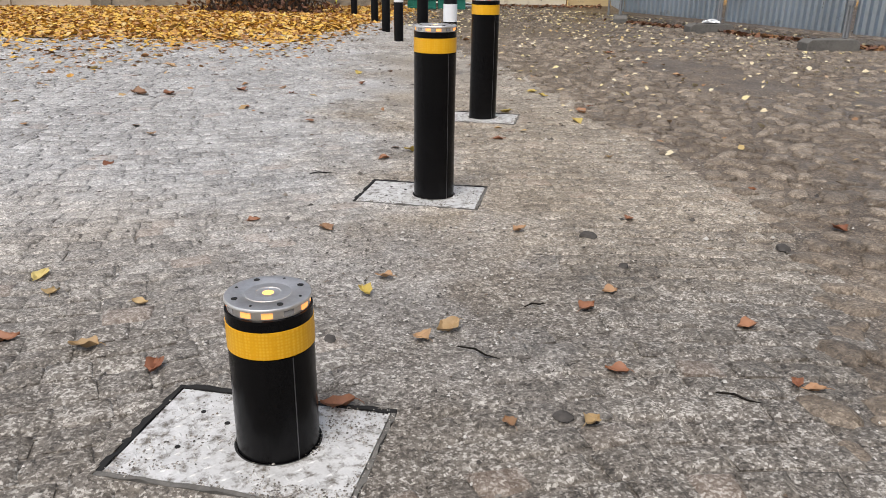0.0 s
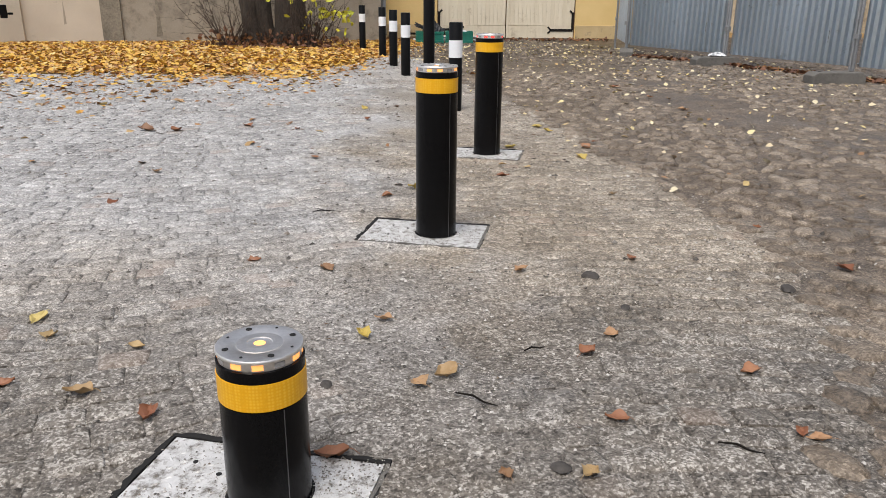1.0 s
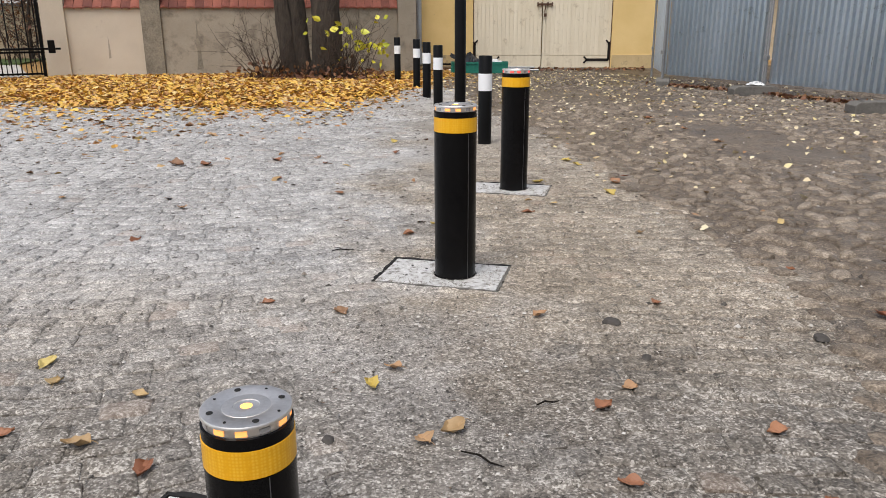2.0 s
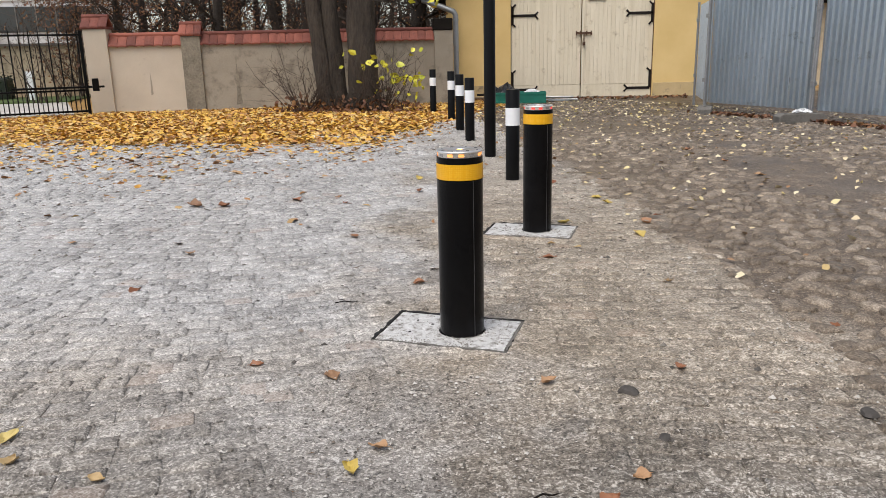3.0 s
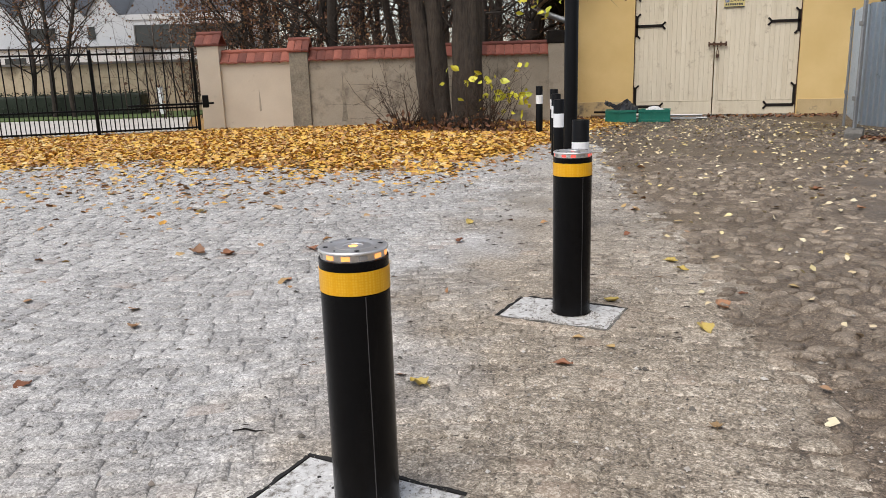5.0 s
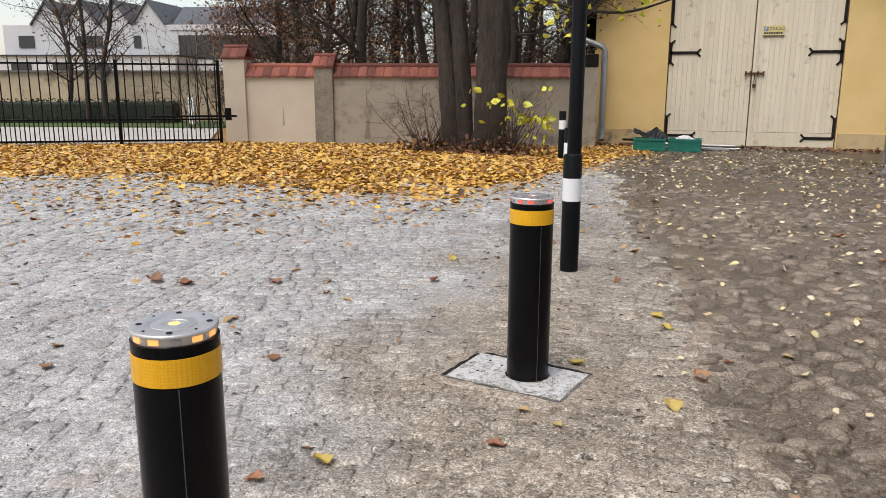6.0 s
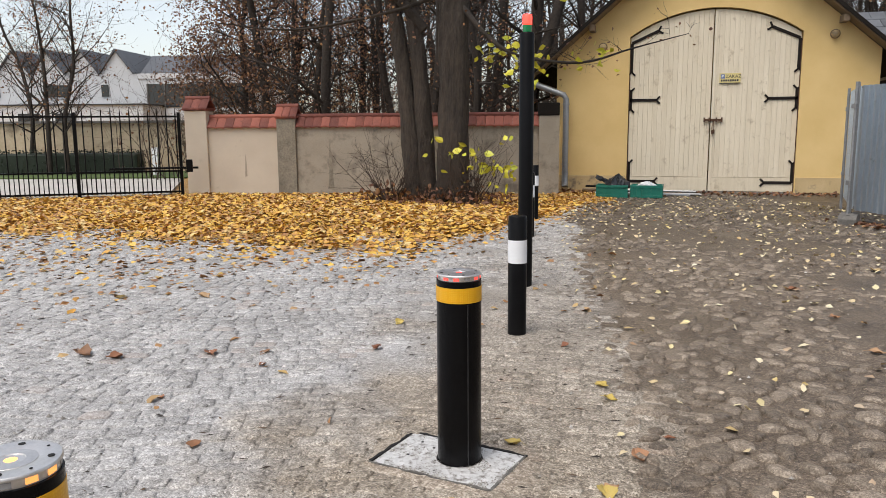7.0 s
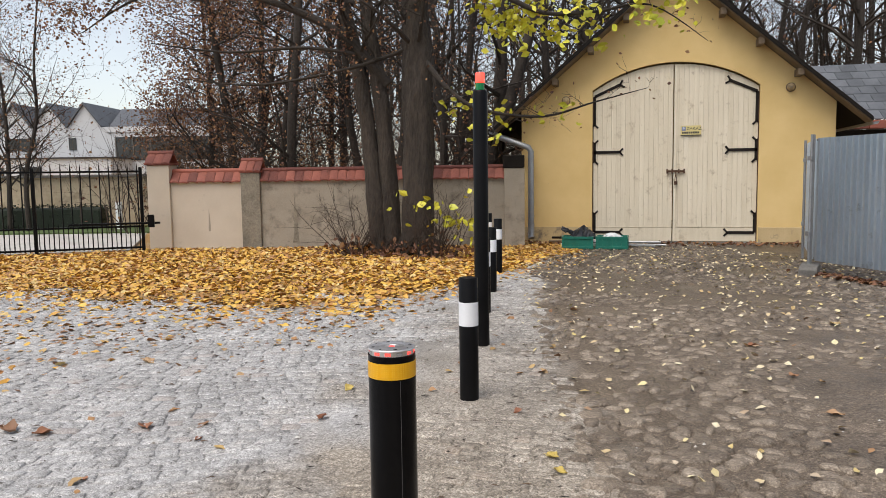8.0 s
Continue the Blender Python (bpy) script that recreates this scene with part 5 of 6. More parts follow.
# ---- woodland behind the wall ----
def build_wood_tree(x, y, r, h, seed, label, brown=0):
    rng = random.Random(seed)
    t = thing("tree", pose(x, y, 0), label, "tree", "woodland trees")
    m, tips = Mesh(), []
    lean = Vector((rng.gauss(0, 0.08), rng.gauss(0, 0.08), 1)).normalized()
    pts = [Vector((0, 0, -0.05))]
    for i in range(4):
        pts.append(pts[-1] + (lean + Vector((rng.gauss(0, 0.07), rng.gauss(0, 0.07), 0))) * (h / 4))
    line, rad = path_tube(m, pts, [r, r * 0.85, r * 0.7, r * 0.5, r * 0.2], 9, 4)
    part("trunk", m, BARK_FAR, t, smooth=True)
    c = Mesh()
    for k in range(30 if brown > 1500 else 22):
        i = rng.randrange(int(len(line) * 0.15), len(line))
        a = rng.uniform(0, 6.283)
        d = Vector((math.cos(a), math.sin(a), rng.uniform(0.1, 1.1))).normalized()
        limb(c, line[i].copy(), d, h * rng.uniform(0.16, 0.34), rad[i] * rng.uniform(0.25, 0.5), 1, rng, tips, (6, 5, 4, 3), 0.0, (0, 6, 4), 0.2)
    part("crown", c, BARK_FAR, t, "bare branching crown")
    if brown:
        tagged(part("foliage", foliage(tips, round(brown * 1.9), 0.17, 0.066, rng), LEAF_BROWN, t, "withered reddish-brown leaves"), kind="stuff")
    return t


for k, (wx, wy, wr, wh, br) in enumerate(((-1.72, 19.3, 0.17, 10, 300), (-2.95, 18.9, 0.1, 9, 200), (-4.3, 19.6, 0.11, 10, 300), (-6.4, 18.9, 0.13, 10, 900), (-7.6, 20.5, 0.1, 7.5, 1900), (-8.9, 22.4, 0.12, 9, 2200), (-9.9, 22.3, 0.14, 9, 4200), (-11.2, 23.0, 0.1, 9, 6500), (-10.4, 24.5, 0.1, 9, 5500), (-11.7, 25.0, 0.09, 9, 6500), (-8.2, 25.5, 0.1, 10, 1500), (-7.0, 23.5, 0.1, 9, 1500), (-5.3, 21.5, 0.12, 11, 500), (-3.4, 22, 0.12, 12, 300), (-0.8, 23, 0.13, 12, 300))):
    build_wood_tree(wx, wy, wr, wh, 100 + k, "tall bare woodland tree behind the boundary wall", br)
build_wood_tree(-11.4, 21.5, 0.05, 3.5, 140, "low bushy garden tree with withered ochre leaves", 1100)
lean_tree = Mesh()
path_tube(lean_tree, [(-2.0, 18.4, 0), (-1.55, 18.5, 1.9), (-1.0, 18.7, 3.6), (-0.3, 19.3, 6.5)], [0.16, 0.14, 0.12, 0.06], 10)
tagged(part("tree", lean_tree, BARK_FAR, None, smooth=True), "leaning dark trunk behind the boundary wall", "tree")


def build_birch(x, y, h, seed, leaves):
    rng = random.Random(seed)
    t = thing("tree", pose(x, y, 0), "thin young tree with sparse dark leaves in the garden", "tree", "garden trees")
    m, c, tips = Mesh(), Mesh(), []
    line, rad = path_tube(m, [(0, 0, -0.05), (rng.gauss(0, 0.2), 0, 1.5), (rng.gauss(0, 0.3), 0.1, 3.0), (rng.gauss(0, 0.5), 0, 4.6), (rng.gauss(0, 0.6), 0, h)], [0.075, 0.06, 0.045, 0.03, 0.008], 9, 5)
    part("trunk", m, BARK_FAR, t, smooth=True)
    for k in range(34):
        i = rng.randrange(4, len(line))
        a = rng.uniform(0, 6.283)
        d = Vector((math.cos(a), math.sin(a), rng.uniform(0.5, 1.6))).normalized()
        limb(c, line[i].copy(), d, rng.uniform(1.0, 2.4), max(rad[i] * 0.4, 0.01), 1, rng, tips, (5, 5, 3, 3), 0.0, (0, 5, 3), 0.14)
    part("crown", c, BARK_FAR, t, "fine bare twigs")
    tagged(part("foliage", foliage(tips, leaves, 0.12, 0.06, rng), LEAF_BROWN, t, "sparse dark leaves"), kind="stuff")


build_birch(-14.25, 19.4, 7.5, 51, 1700)
build_birch(-14.95, 19.5, 7.0, 52, 1200)
build_birch(-16.4, 20.3, 7.0, 56, 700)


def wood_template(rng):
    """One bare tree about 12 m high, as arrays, with its twig tips."""
    m, tips = Mesh(), []
    h, r = 12.0, 0.12
    d = Vector((rng.gauss(0, 0.06), rng.gauss(0, 0.06), 1)).normalized()
    pts = [Vector((0, 0, -0.05))]
    for i in range(5):
        pts.append(pts[-1] + (d + Vector((rng.gauss(0, 0.1), rng.gauss(0, 0.1), 0))) * (h / 5))
    m.tube(pts, [r, r * 0.85, r * 0.7, r * 0.52, r * 0.34, r * 0.1], 6, cap=False)
    for k in range(20):
        i = rng.randrange(0, 5)
        q = pts[i].lerp(pts[i + 1], rng.random())
        if q.z < 1.2:
            continue
        a = rng.uniform(0, 6.283)
        e = Vector((math.cos(a), math.sin(a), rng.uniform(0.1, 1.4))).normalized()
        limb(m, q, e, h * rng.uniform(0.12, 0.28), r * rng.uniform(0.22, 0.45), 1, rng, tips, (5, 4, 3, 3), 0.0, (0, 6, 4), 0.2)
    return np.array(m.v), m.f, np.array([tuple(q) for q in tips])


def build_woodland():
    rng = random.Random(77)
    plans = [wood_template(rng) for _ in range(9)]
    m, tips = Mesh(), []
    spots = [(rng.uniform(-17, 3), rng.uniform(23, 50)) for _ in range(62)] + [(rng.uniform(4, 26), rng.uniform(26, 50)) for _ in range(66)] + [(rng.uniform(-3, 9), rng.uniform(26, 45)) for _ in range(12)]
    spots += [(rng.uniform(-40, 60), rng.uniform(52, 75)) for _ in range(40)]
    for x, y in spots:
        if (x < -8.5 - (y - 23) * 0.28 and y < 52) or (x - 1.3) / (y - 2.25) < -0.58:
            continue
        v, f, tp = rng.choice(plans)
        a, s, w = rng.uniform(0, 6.283), rng.uniform(0.75, 1.25), rng.uniform(0.8, 1.3)
        rot = np.array(((math.cos(a) * w, -math.sin(a) * w, 0), (math.sin(a) * w, math.cos(a) * w, 0), (0, 0, s)))
        m.add((v @ rot.T + np.array((x, y, 0))).tolist(), f)
        tips += [Vector(q) for q in (tp[::7] @ rot.T + np.array((x, y, 0)))]
    wood = part("woodland", m, BARK_FAR)
    tagged(wood, "dense bare autumn woodland behind the yard", "woodland", kind="stuff")
    sel = [q for q in tips if rng.random() < 0.25]
    tagged(part("foliage", foliage(sel, 16000, 0.25, 0.1, rng), LEAF_BROWN, wood, "withered brown leaves still on the twigs"), kind="stuff")
    # brushwood under the trees
    b, t2 = Mesh(), []
    for _ in range(420):
        x, y = rng.uniform(-12, 0), rng.uniform(18.3, 26)
        if y < 17.8 + (x + 0.9) * 0.256 + 0.5:
            continue
        limb(b, Vector((x, y, 0)), Vector((rng.gauss(0, 0.35), rng.gauss(0, 0.35), 1)).normalized(), rng.uniform(1.4, 3.2), 0.014, 1, rng, t2, (4, 4, 3, 3), 0.0, (0, 4, 2), 0.15)
    brush = part("brushwood", b, TWIG)
    tagged(brush, "tangled brown brushwood behind the wall", "brushwood", kind="stuff")
    tagged(part("foliage", foliage(t2, 1500, 0.15, 0.09, rng), LEAF_BROWN, brush, "scattered dark leaves"), kind="stuff")


build_woodland()


# ---- fallen leaves ----
def gz(x, y):
    return float(height(np.array([x]), np.array([y]))[0])


def heap_y(x):
    return float(np.interp(x, HEAP_X, HEAP_Y)) + (float(field(np.array([x]), np.array([0.0]), 0.7, 31)[0]) - 0.5) * 0.9


def heap_spot(r):
    x = -13 + 13.4 * r.random()
    y0 = heap_y(x)
    top = 15.4 + (x + 8) * 0.245
    if x < -8:
        top = 15.2 + (x + 8) * 0.42
    y = y0 + (top - y0) * r.random()
    k = float(field(np.array([x]), np.array([y]), 0.8, 33)[0])
    if y - y0 < 2.2 and r.random() > (y - y0) / 2.2 + k * 0.7 - 0.12:
        return None
    deep = min(1.0, max(0.0, (y - y0 - 0.6) / 2.0))
    return (x, y, gz(x, y) + 0.006 + r.random() * 0.028 * deep)


rng = random.Random(61)
heap = part("leaf_carpet", leaf_cloud(37000, 0.09, heap_spot, rng, flat=0.32), LEAF_HEAP)
tagged(heap, "thick carpet of yellow and orange fallen leaves", "fallen leaves", kind="stuff")


def fringe_spot(r):
    x = -11 + 11.6 * r.random()
    y = heap_y(x) - abs(r.gauss(0, 1.0))
    return (x, y, gz(x, y) + 0.008)


tagged(part("scattered_leaves", leaf_cloud(600, 0.075, fringe_spot, rng, flat=0.25), LEAF_HEAP), "loose yellow leaves along the carpet's edge", "fallen leaves", kind="stuff")
tagged(part("scattered_leaves", leaf_cloud(1100, 0.062, fringe_spot, rng, flat=0.25), LEAF_STREWN), "loose brown leaves along the carpet's edge", "fallen leaves", kind="stuff")


def yard_spot(r):
    x, y = r.uniform(-8, 0.8), r.uniform(3.8, 10)
    if r.random() > (y / 9) ** 1.3:
        return None
    return (x, y, gz(x, y) + 0.01)


tagged(part("scattered_leaves", leaf_cloud(260, 0.068, yard_spot, rng, flat=0.35), LEAF_STREWN), "few brown leaves strewn over the grey setts", "fallen leaves", kind="stuff")


def mud_spot(r):
    y = 3.0 + 14.6 * r.random() ** 0.75
    x = float(edge_x(y)) - 0.2 + 5.6 * r.random()
    if r.random() > 0.12 + (y / 15) ** 1.6 or x > 4.2 + (15 - y) * 0.55:
        return None
    return (x, y, gz(x, y) + 0.016)


tagged(part("scattered_leaves", leaf_cloud(3400, 0.05, mud_spot, rng, flat=0.35), LEAF_PALE), "small pale leaves strewn over the muddy stones", "fallen leaves", kind="stuff")


def drift_spot(r):
    u = r.random()
    k = min(int(u * 4), 3)
    v = u * 4 - k
    x = FENCE[k][0] + (FENCE[k + 1][0] - FENCE[k][0]) * v - abs(r.gauss(0, 0.14)) * 0.86
    y = FENCE[k][1] + (FENCE[k + 1][1] - FENCE[k][1]) * v - abs(r.gauss(0, 0.14)) * 0.5
    return (x, y, gz(x, y) + 0.012 + 0.03 * r.random())


tagged(part("leaf_drift", leaf_cloud(1300, 0.075, drift_spot, rng, flat=0.5), LEAF_BROWN), "brown leaves drifted against the zinc fence", "fallen leaves", kind="stuff")
tagged(part("leaf_drift", leaf_cloud(420, 0.08, lambda r: (-0.8 + 5.2 * r.random(), 17.85 - abs(r.gauss(0, 0.12)) - 0.6 * r.random() ** 3, -0.032 + 0.03 * r.random()), rng, flat=0.5), LEAF_BROWN), "brown leaves drifted along the garage plinth", "fallen leaves", kind="stuff")

# leaves lying singly near the bollards


def leaf_data(seed):
    """A dry leaf: a crumpled blade on a bent midrib, with a toothed edge and a stalk."""
    r = random.Random(seed)
    m = Mesh()
    rows, cols = 9, 7
    curl, fold, twist = r.uniform(0.15, 0.8), r.uniform(0.1, 0.8), r.uniform(-0.5, 0.5)
    wide = r.uniform(0.34, 0.46)
    verts = []
    for i in range(rows):
        v = i / (rows - 1)
        half = wide * max(math.sin(math.pi * min(v * 1.05 + 0.02, 1.0)), 0.03) ** 0.75 * (1.15 - 0.5 * v)
        for k in range(cols):
            u = k / (cols - 1) * 2 - 1
            tooth = r.uniform(0.82, 1.12) if abs(u) == 1 else 1.0
            x, y = u * half * tooth, v - 0.5 + (r.uniform(-0.03, 0.03) if abs(u) == 1 else 0.0)
            z = fold * abs(x) * 0.7 + curl * (y * y + 1.2 * x * x) + twist * x * y + r.uniform(-0.03, 0.03) + 0.05 * math.sin(9 * y + 5 * abs(u) + seed)
            verts.append((x, y, z))
    low = min(p[2] for p in verts)
    verts = [(x, y, z - low) for x, y, z in verts]
    m.add(verts, [(i * cols + k, i * cols + k + 1, (i + 1) * cols + k + 1, (i + 1) * cols + k) for i in range(rows - 1) for k in range(cols - 1)])
    z0 = verts[cols // 2][2]
    m.tube([(0, -0.5, z0), (0.03, -0.65, z0 * 0.6 + 0.03), (0.02, -0.82, 0.02)], [0.014, 0.012, 0.008], 5)
    return m.data("fallen_leaf", LEAF_ONE, smooth=True)


LEAVES = [leaf_data(300 + k) for k in range(7)]
YELLOW_LEAF = [m.copy() for m in LEAVES]
for m in YELLOW_LEAF:
    m.materials.clear()
    m.materials.append(LEAF_GOLD)
SINGLE = ((-0.165, 1.44, 0.075, "plate"), (-0.83, 1.73, 0.075, ""), (-0.62, 1.62, 0.065, ""), (-1.04, 1.77, 0.07, ""), (-1.05, 2.07, 0.065, ""), (0.95, 1.49, 0.055, ""), (0.92, 1.51, 0.04, ""),
          (0.5, 1.58, 0.06, ""), (0.39, 1.36, 0.055, "tan"), (0.1, 1.81, 0.075, ""), (0.03, 1.76, 0.06, ""), (-0.13, 2.06, 0.06, "yellow"), (-0.08, 2.18, 0.055, ""), (-1.14, 2.2, 0.075, "yellow"), (-0.77, 1.99, 0.045, ""),
          (0.51, 1.94, 0.06, ""), (0.6, 2.05, 0.055, ""), (0.92, 1.81, 0.06, ""), (0.21, 1.36, 0.045, ""), (-0.3, 2.63, 0.075, ""), (0.41, 2.61, 0.055, "tan"), (1.63, 2.62, 0.07, "tan"), (1.52, 3.15, 0.05, ""), (0.85, 2.73, 0.05, ""),
          (-1.42, 3.58, 0.07, ""), (-1.42, 4.24, 0.08, ""), (0.02, 3.86, 0.09, "yellow"), (-0.12, 3.7, 0.06, ""), (1.05, 4.62, 0.085, "yellow"), (0.51, 4.14, 0.07, ""), (0.95, 5.76, 0.08, "yellow"), (1.0, 5.58, 0.07, "yellow"), (1.15, 4.96, 0.09, ""),
          (1.26, 5.2, 0.05, "tan"), (-1.9, 5.55, 0.13, "tan"), (-1.7, 5.54, 0.1, ""), (-1.23, 5.76, 0.09, ""), (-0.93, 5.84, 0.08, "tan"), (-0.35, 6.1, 0.08, ""), (-0.41, 6.66, 0.08, "yellow"), (-1.06, 5.06, 0.06, ""), (-0.84, 5.64, 0.05, ""),
          (0.69, 6.4, 0.06, ""), (2.39, 6.71, 0.09, "tan"), (2.33, 7.51, 0.07, "tan"), (1.02, 3.71, 0.06, "tan"), (-0.58, 2.72, 0.05, ""), (1.06, 4.67, 0.06, "tan"), (3.04, 9.44, 0.12, ""), (2.21, 8.43, 0.1, ""), (-2.1, 7.05, 0.12, ""), (0.65, 4.98, 0.07, "yellow"))
rng = random.Random(71)
for x, y, s, tone in SINGLE:
    ob = new("fallen_leaf", rng.choice(YELLOW_LEAF if tone == "yellow" else LEAVES))
    lift = 0.007 if tone == "plate" else gz(x, y) + 0.006
    ob.matrix_basis = pose(x, y, lift, rng.uniform(-10, 10), rng.uniform(-10, 10), rng.uniform(0, 360)) @ Matrix.Scale(s, 4)
    word = {"yellow": "yellow-green linden leaf lying on the grit", "tan": "dry curled tan leaf lying on the ground", "plate": "dry orange-brown leaf lying by the steel plate"}.get(tone, "dry orange-brown leaf lying on the ground")
    tagged(ob, word, "leaf", "single fallen leaves")

# dark stones and twigs lying loose
for x, y, s in ((0.65, 2.545, 0.032), (1.312, 2.42, 0.027), (0.33, 1.38, 0.02), (0.7, 2.25, 0.018), (-0.21, 1.76, 0.018)):
    m = Mesh()
    r2 = random.Random(int(x * 1000))
    prof = [(0.0, -0.3), (0.7, -0.2), (1.0, 0.05), (0.8, 0.38), (0.4, 0.55), (0.0, 0.58)]
    m.lathe([(a * s, b * s) for a, b in prof], 9)
    m.v = [(vx * r2.uniform(0.8, 1.15) * 1.25, vy * r2.uniform(0.8, 1.15) * 0.9, vz * r2.uniform(0.85, 1.1)) for vx, vy, vz in m.v]
    tagged(part("loose_stone", m, DARK_STONE, None, at=pose(x, y, gz(x, y) + 0.006, 0, 0, r2.uniform(0, 360)), smooth=True), "dark loose stone lying on the grit", "stone", "loose stones")
for x, y, ln, a in ((0.36, 1.95, 0.07, 20), (0.17, 1.67, 0.12, -35), (0.75, 1.45, 0.1, -30), (-0.4, 3.4, 0.1, 10)):
    m = Mesh().tube([(-ln / 2, 0, 0.004), (-ln * 0.1, 0.006, 0.008), (ln * 0.2, -0.004, 0.006), (ln / 2, 0.004, 0.003)], [0.002, 0.003, 0.0025, 0.001], 6)
    tagged(part("twig", m, WOOD_DARK, None, at=pose(x, y, gz(x, y) + 0.004, 0, 0, a)), "thin dark twig lying on the grit", "twig", "fallen twigs")


# ---- setts, fieldstones and grit ----
PLATES = [Vector((bx - 0.046, by - 0.008)) for bx, by, bz in B_AT]


def on_plate(x, y):
    return any(abs(x - p.x) < 0.28 and abs(y - p.y) < 0.22 for p in PLATES)


def sett_verts(rng, w, d, h):
    """A worn sett: foot, shoulder and top, corners not quite square."""
    c = [(sx * w / 2 * rng.uniform(0.86, 1.06), sy * d / 2 * rng.uniform(0.86, 1.06)) for sx, sy in ((-1, -1), (1, -1), (1, 1), (-1, 1))]
    v = [(x, y, -0.03) for x, y in c]
    v += [(x * 0.96, y * 0.96, h * rng.uniform(0.35, 0.6)) for x, y in c]
    v += [(x * 0.72, y * 0.72, h * rng.uniform(0.85, 1.1)) for x, y in c]
    f = [(8, 9, 10, 11)]
    for k in range(4):
        q = (k + 1) % 4
        f += [(k, q, 4 + q, 4 + k), (4 + k, 4 + q, 8 + q, 8 + k)]
    return v, f


def stone_verts(rng, r, h):
    n = 8
    e, a0 = rng.uniform(0.55, 0.95), rng.uniform(0, 6.283)
    rr = [r * rng.uniform(0.62, 1.2) for _ in range(n)]
    v = []
    for s, z in ((1.0, -0.025), (0.92, h * 0.55), (0.66, h * 0.95)):
        for k in range(n):
            a = 2 * math.pi * k / n
            x, y = rr[k] * s * math.cos(a), rr[k] * s * math.sin(a) * e
            v.append((x * math.cos(a0) - y * math.sin(a0), x * math.sin(a0) + y * math.cos(a0), z))
    v.append((0, 0, h))
    f = [(i * n + k, i * n + (k + 1) % n, (i + 1) * n + (k + 1) % n, (i + 1) * n + k) for i in range(2) for k in range(n)]
    f += [(2 * n + k, 2 * n + (k + 1) % n, 3 * n) for k in range(n)]
    return v, f


def piece_data(name, vf, material):
    m = Mesh()
    m.add(*vf)
    return m.data(name, material, smooth=True, angle=60)


def lay(name, label, category, spots, maker, shared, material, near_to):
    """The pieces nearest to a stretch of the yard singly, the rest as one mesh."""
    spots.sort(key=lambda s: (s[0] - near_to[0]) ** 2 + (s[1] - near_to[1]) ** 2)
    for x, y, a, sc, k in spots[:300]:
        ob = new(name, shared[k % len(shared)])
        ob.parent = ground
        ob.matrix_basis = pose(x, y, gz(x, y) + sc[1], sc[2], sc[3], a) @ Matrix.Diagonal((sc[0], sc[4], 1, 1))
    rest = Mesh()
    rng = random.Random(5)
    xy = np.array([(s[0], s[1]) for s in spots[300:]])
    zs = height(xy[:, 0], xy[:, 1])
    for (x, y, a, sc, k), z in zip(spots[300:], zs):
        v, f = maker(rng)
        t = pose(x, y, z + sc[1], sc[2], sc[3], a)
        rest.add([t @ Vector((p[0] * sc[0], p[1] * sc[4], p[2])) for p in v], f)
    me = bpy.data.meshes.new(name + "_paving")
    me.from_pydata(rest.v, [], rest.f)
    me.polygons.foreach_set("use_smooth", np.ones(len(rest.f), bool))
    me.materials.append(material)
    ob = new(name + "_paving", me)
    ob.parent = ground
    return tagged(ob, label, kind="stuff")


rng = random.Random(81)
SA = radians(9)
setts = []
row = 0
v0 = -3.2
while v0 < 15.5:
    u = -11.0 + rng.uniform(0, 0.1)
    dv = rng.uniform(0.088, 0.105)
    while u < 4.5:
        du = rng.uniform(0.09, 0.15)
        bow = 0.12 * math.sin(u * 2.1 + 0.4 * math.sin(v0)) + 0.05 * math.sin(v0 * 1.3 + u)
        x = u * math.cos(SA) - (v0 + bow) * math.sin(SA)
        y = u * math.sin(SA) + (v0 + bow) * math.cos(SA)
        u += du
        if y < -1.6 or y > 14.5 or x < -9 or x > float(edge_x(y)) + 0.05 or y > heap_y(x) + 1.2 or on_plate(x, y):
            continue
        e = float(field(np.array([x]), np.array([y]), 1.1, 41)[0]) * 0.6 + float(field(np.array([x]), np.array([y]), 0.3, 42)[0]) * 0.4
        centre = min(1.0, max(0.0, (x + 0.7 + 0.04 * y) / 0.9))
        if e < 0.3 + 0.12 * centre:
            continue
        sink = -0.004 - 0.0025 * centre + (e - 0.4) * 0.006
        setts.append((x, y, math.degrees(SA + math.atan(0.252 * math.cos((u - du / 2) * 2.1))) + rng.gauss(0, 3), (du / 0.115, sink, rng.gauss(0, 2.2), rng.gauss(0, 2.2), dv / 0.1), rng.randrange(1000)))
    v0 += dv
kinds = [piece_data("sett", sett_verts(random.Random(500 + k), 0.112, 0.092, 0.012), SETT_ONE) for k in range(8)]
lay("sett", "worn grey granite setts in dusty wavy courses", "paving", setts, lambda r: sett_verts(r, 0.112, 0.092, r.uniform(0.007, 0.015)), kinds, SETT, (-0.1, 2.0))

stones = []
y = -1.6
while y < 17.6:
    x = float(edge_x(y)) - 0.1
    while x < 7.5:
        px, py = x + rng.uniform(-0.045, 0.045), y + rng.uniform(-0.045, 0.045)
        x += rng.uniform(0.09, 0.17)
        if px < float(edge_x(py)) - 0.05 or px > 4.1 + (15 - py) * 0.6:
            continue
        e = float(field(np.array([px]), np.array([py]), 0.9, 51)[0])
        if e < 0.4:
            continue
        stones.append((px, py, rng.uniform(0, 360), (rng.uniform(0.65, 1.55), -0.015 + (e - 0.5) * 0.018, rng.gauss(0, 4), rng.gauss(0, 4), rng.uniform(0.65, 1.35)), rng.randrange(1000)))
    y += rng.uniform(0.09, 0.13)
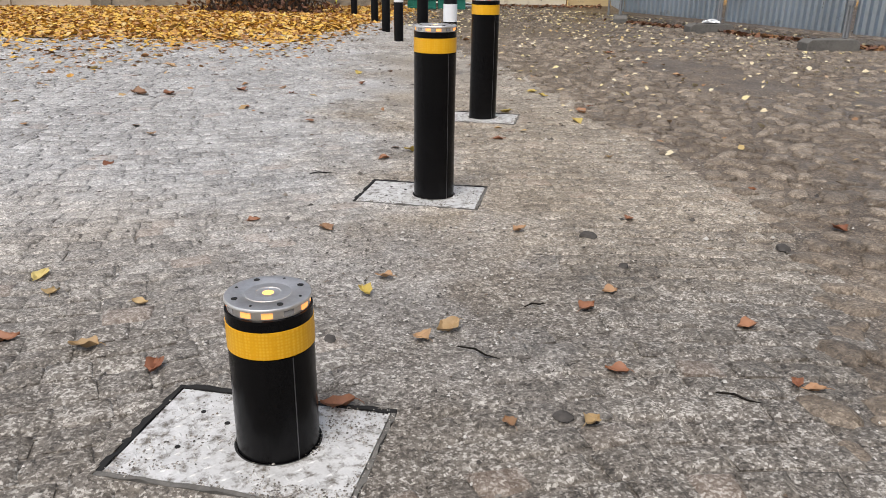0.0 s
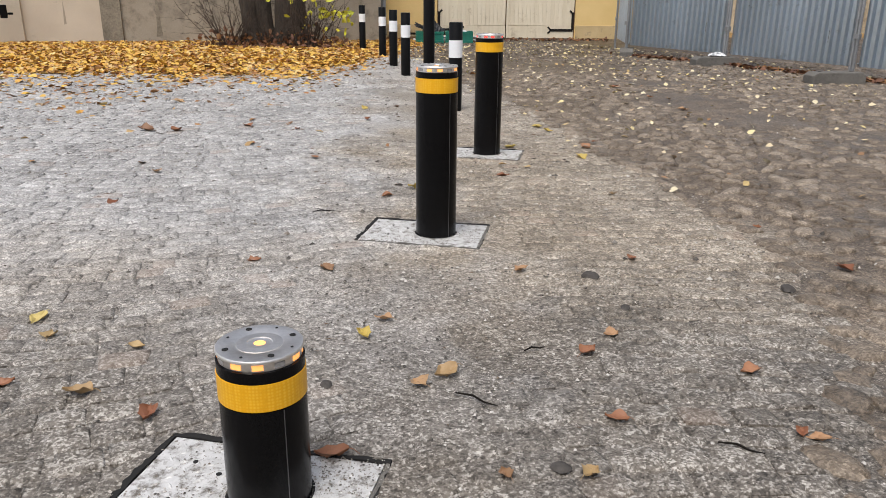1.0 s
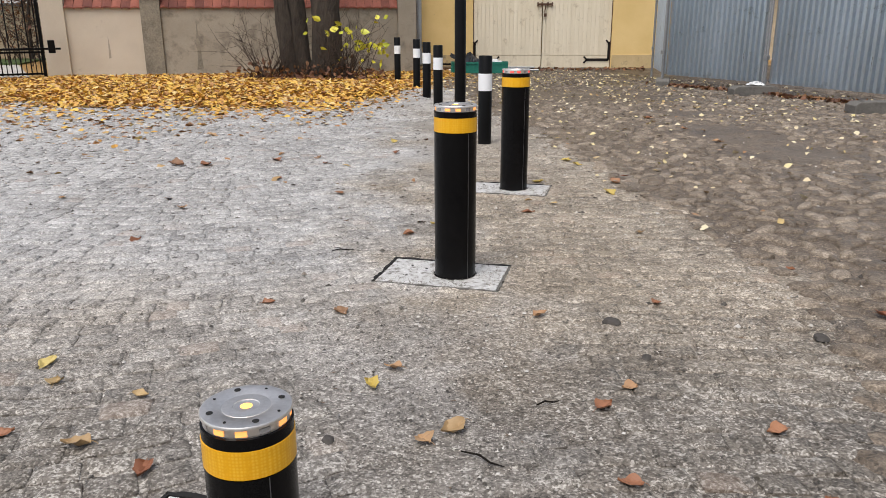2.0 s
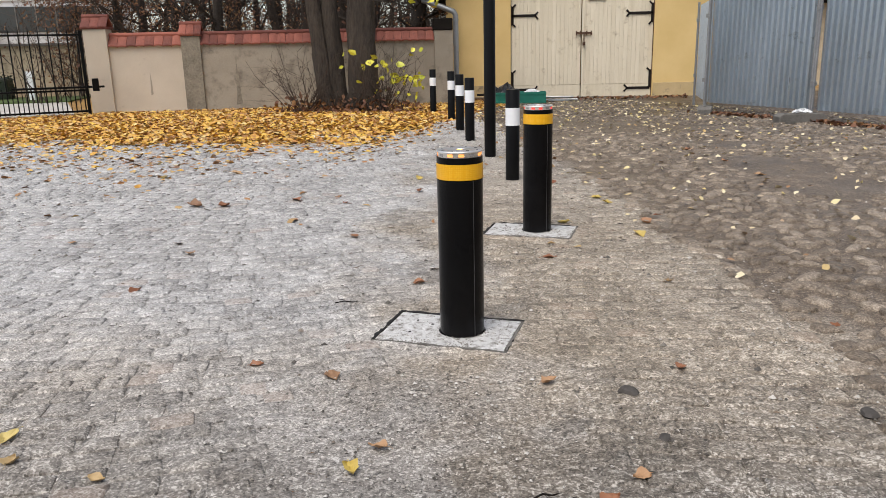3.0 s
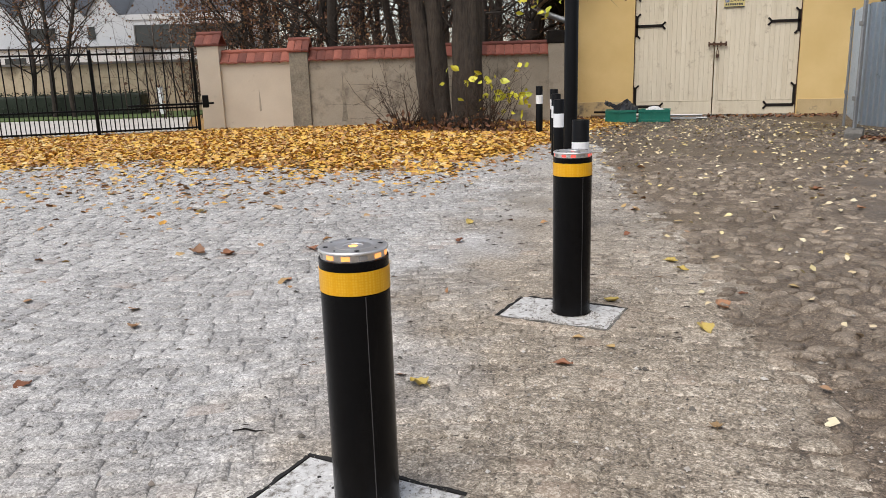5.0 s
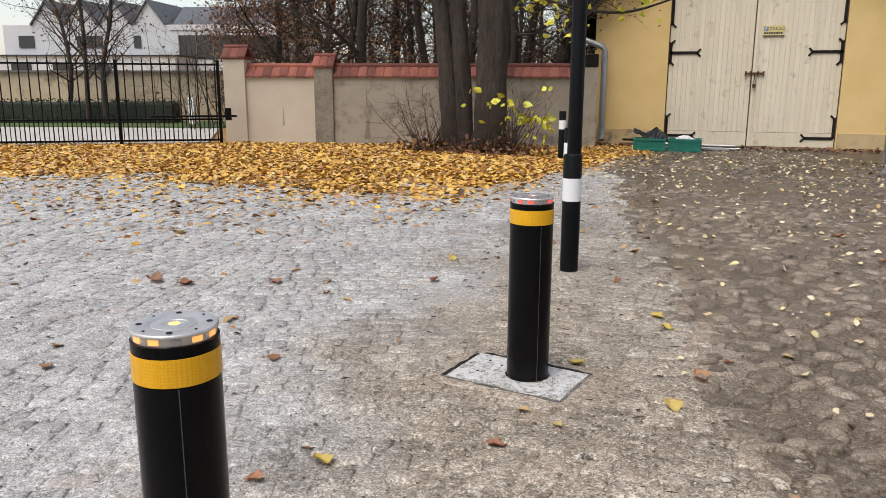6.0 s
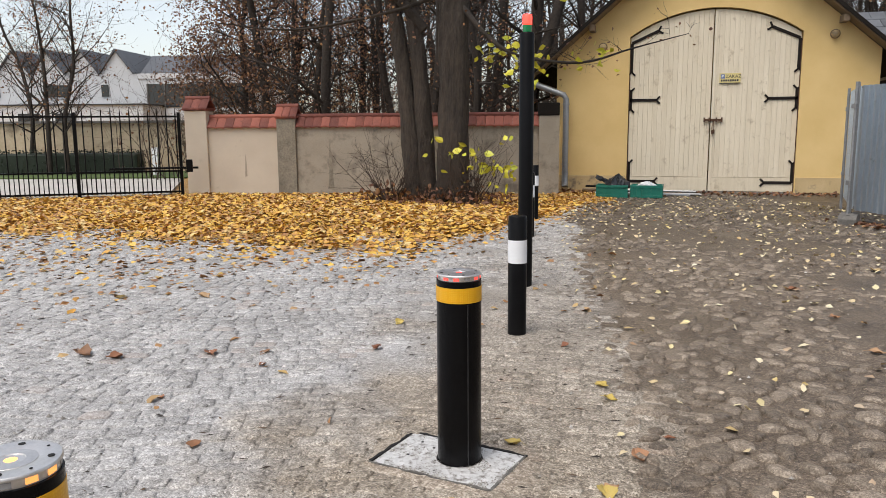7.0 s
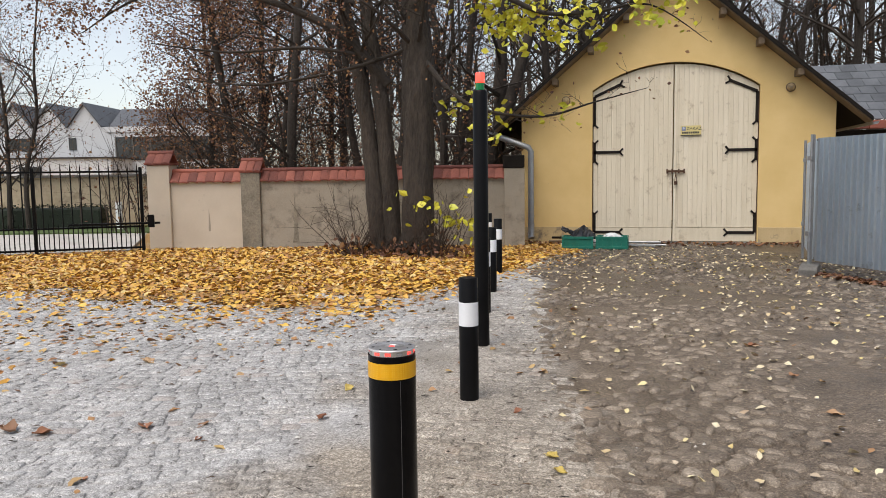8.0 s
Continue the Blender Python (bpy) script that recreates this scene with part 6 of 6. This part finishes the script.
stones += [(cx, cy, ca, (1.5, -0.004, 0, 0, 1.5), 3 + i) for i, (cx, cy, ca) in enumerate(((1.16, 5.5, 20), (1.28, 6.42, 80), (1.03, 7.28, 40), (1.22, 7.62, 150), (1.45, 5.1, 60), (1.6, 5.9, 100), (1.75, 4.6, 10)))]
kinds = [piece_data("fieldstone", stone_verts(random.Random(600 + k), 0.062, 0.027), FIELD_ONE) for k in range(10)]
lay("fieldstone", "rounded brownish fieldstones bedded in mud", "paving", stones, lambda r: stone_verts(r, 0.062, r.uniform(0.018, 0.034)), kinds, FIELD, (1.6, 4.2))

# grit: chips of stone lying loose on the surface
GRIT = many_colours("stone_grit", ((0.0, (0.06, 0.055, 0.05)), (0.3, (0.2, 0.185, 0.165)), (0.6, (0.4, 0.38, 0.35)), (0.8, (0.72, 0.71, 0.69)), (0.93, (0.5, 0.48, 0.45)), (1.0, (0.15, 0.11, 0.08))), "island", 0.8)
OCT = np.array([(1, 0, 0), (0, 1, 0), (-1, 0, 0), (0, -1, 0), (0, 0, 0.8), (0, 0, -0.6)])
OCT_F = ((0, 1, 4), (1, 2, 4), (2, 3, 4), (3, 0, 4))


def scatter_grit(count, x0, x1, y0, y1, lo, hi, seed):
    r = np.random.RandomState(seed)
    x = r.uniform(x0, x1, count)
    y = y0 + (y1 - y0) * r.uniform(0, 1, count) ** 1.5
    z = height(x, y)
    s = lo + (hi - lo) * r.uniform(0, 1, count) ** 3
    a = r.uniform(0, 6.283, count)
    keep = field(x, y, 0.6, 61) * 0.7 + field(x, y, 0.15, 62) * 0.3 + r.uniform(-0.2, 0.2, count) > 0.4
    m = Mesh()
    for i in np.nonzero(keep)[0]:
        if on_plate(x[i], y[i]):
            continue
        c, sn = math.cos(a[i]) * s[i], math.sin(a[i]) * s[i]
        j = r.uniform(0.6, 1.3, 6)
        v = [(x[i] + (p[0] * c - p[1] * sn) * q, y[i] + (p[0] * sn + p[1] * c) * q, z[i] + 0.004 + p[2] * s[i] * q) for p, q in zip(OCT, j)]
        m.add(v, OCT_F)
    return m


for args, lab in (((26000, -1.4, 1.5, 0.75, 4.5, 0.0015, 0.007, 1), "fine pale and dark stone grit on the ground"), ((5500, -6, 6, 2.5, 13, 0.004, 0.016, 2), "loose small stones strewn over the yard")):
    tagged(part("grit", scatter_grit(*args), GRIT, ground, lab), kind="stuff")



def plate_grit(centre, count, seed):
    """Grit washed over a cover plate, thickest along its front and beside the bollard."""
    r = np.random.RandomState(seed)
    turn = radians(-13)
    m = Mesh()
    for _ in range(count):
        u, v = r.uniform(-0.25, 0.25), -0.16 + 0.32 * r.uniform(0, 1) ** 2.2
        if r.uniform() < 0.4:
            u, v = r.uniform(0.06, 0.27), r.uniform(-0.17, 0.17)
        if field(np.array([u + seed]), np.array([v]), 0.08, 63)[0] < 0.42:
            continue
        x, y = centre[0] + u * math.cos(turn) - v * math.sin(turn), centre[1] + u * math.sin(turn) + v * math.cos(turn)
        s, a = 0.001 + 0.0028 * r.uniform() ** 3, r.uniform(0, 6.283)
        c, sn = math.cos(a) * s, math.sin(a) * s
        j = r.uniform(0.6, 1.3, 6)
        m.add([(x + (p[0] * c - p[1] * sn) * q, y + (p[0] * sn + p[1] * c) * q, 0.006 + p[2] * s * q) for p, q in zip(OCT, j)], OCT_F)
    return m


for centre, count, seed in (((-0.324, 1.316), 3600, 11), ((0.061, 3.089), 1800, 12), ((0.44, 4.768), 4500, 13)):
    tagged(part("grit", plate_grit(centre, count, seed), GRIT, ground, "grit washed over a steel plate"), kind="stuff")


# dark slivers along the courses, standing in for shade under sett edges
SHADE_DASH = many_colours("joint_shade_dash", ((0.0, (0.03, 0.024, 0.02)), (0.6, (0.07, 0.055, 0.045)), (1.0, (0.16, 0.1, 0.06))), "island", 0.85)


def dash_spot(r):
    y = 1.0 + 11 * r.random() ** 1.2
    x = r.uniform(-7.5, 0.6 + float(edge_x(y)) * 0.5)
    if on_plate(x, y) or x < -1.2 - y * 0.75:
        return None
    return (x, y, gz(x, y) + 0.006)


rng = random.Random(91)
dashes = Mesh()
for _ in range(2600):
    s = dash_spot(rng)
    if s is None:
        continue
    k = min(1.0, s[1] / 5)
    ln, w = rng.uniform(0.005, 0.035) * k, rng.uniform(0.002, 0.006) * k
    a = SA + math.atan(0.252 * math.cos(s[0] * 2.1)) + rng.gauss(0, 0.35)
    c, sn = math.cos(a), math.sin(a)
    dashes.add([(s[0] + px * c - py * sn, s[1] + px * sn + py * c, s[2] + pz) for px, py, pz in ((-ln, 0, 0), (0, -w, 0.001), (ln, 0, 0), (0, w, 0.001), (0, 0, w * 1.2))], ((0, 1, 4), (1, 2, 4), (2, 3, 4), (3, 0, 4)))
tagged(part("crumb_litter", dashes, SHADE_DASH, ground, "dark slivers standing in for shade under the sett edges"), kind="stuff")
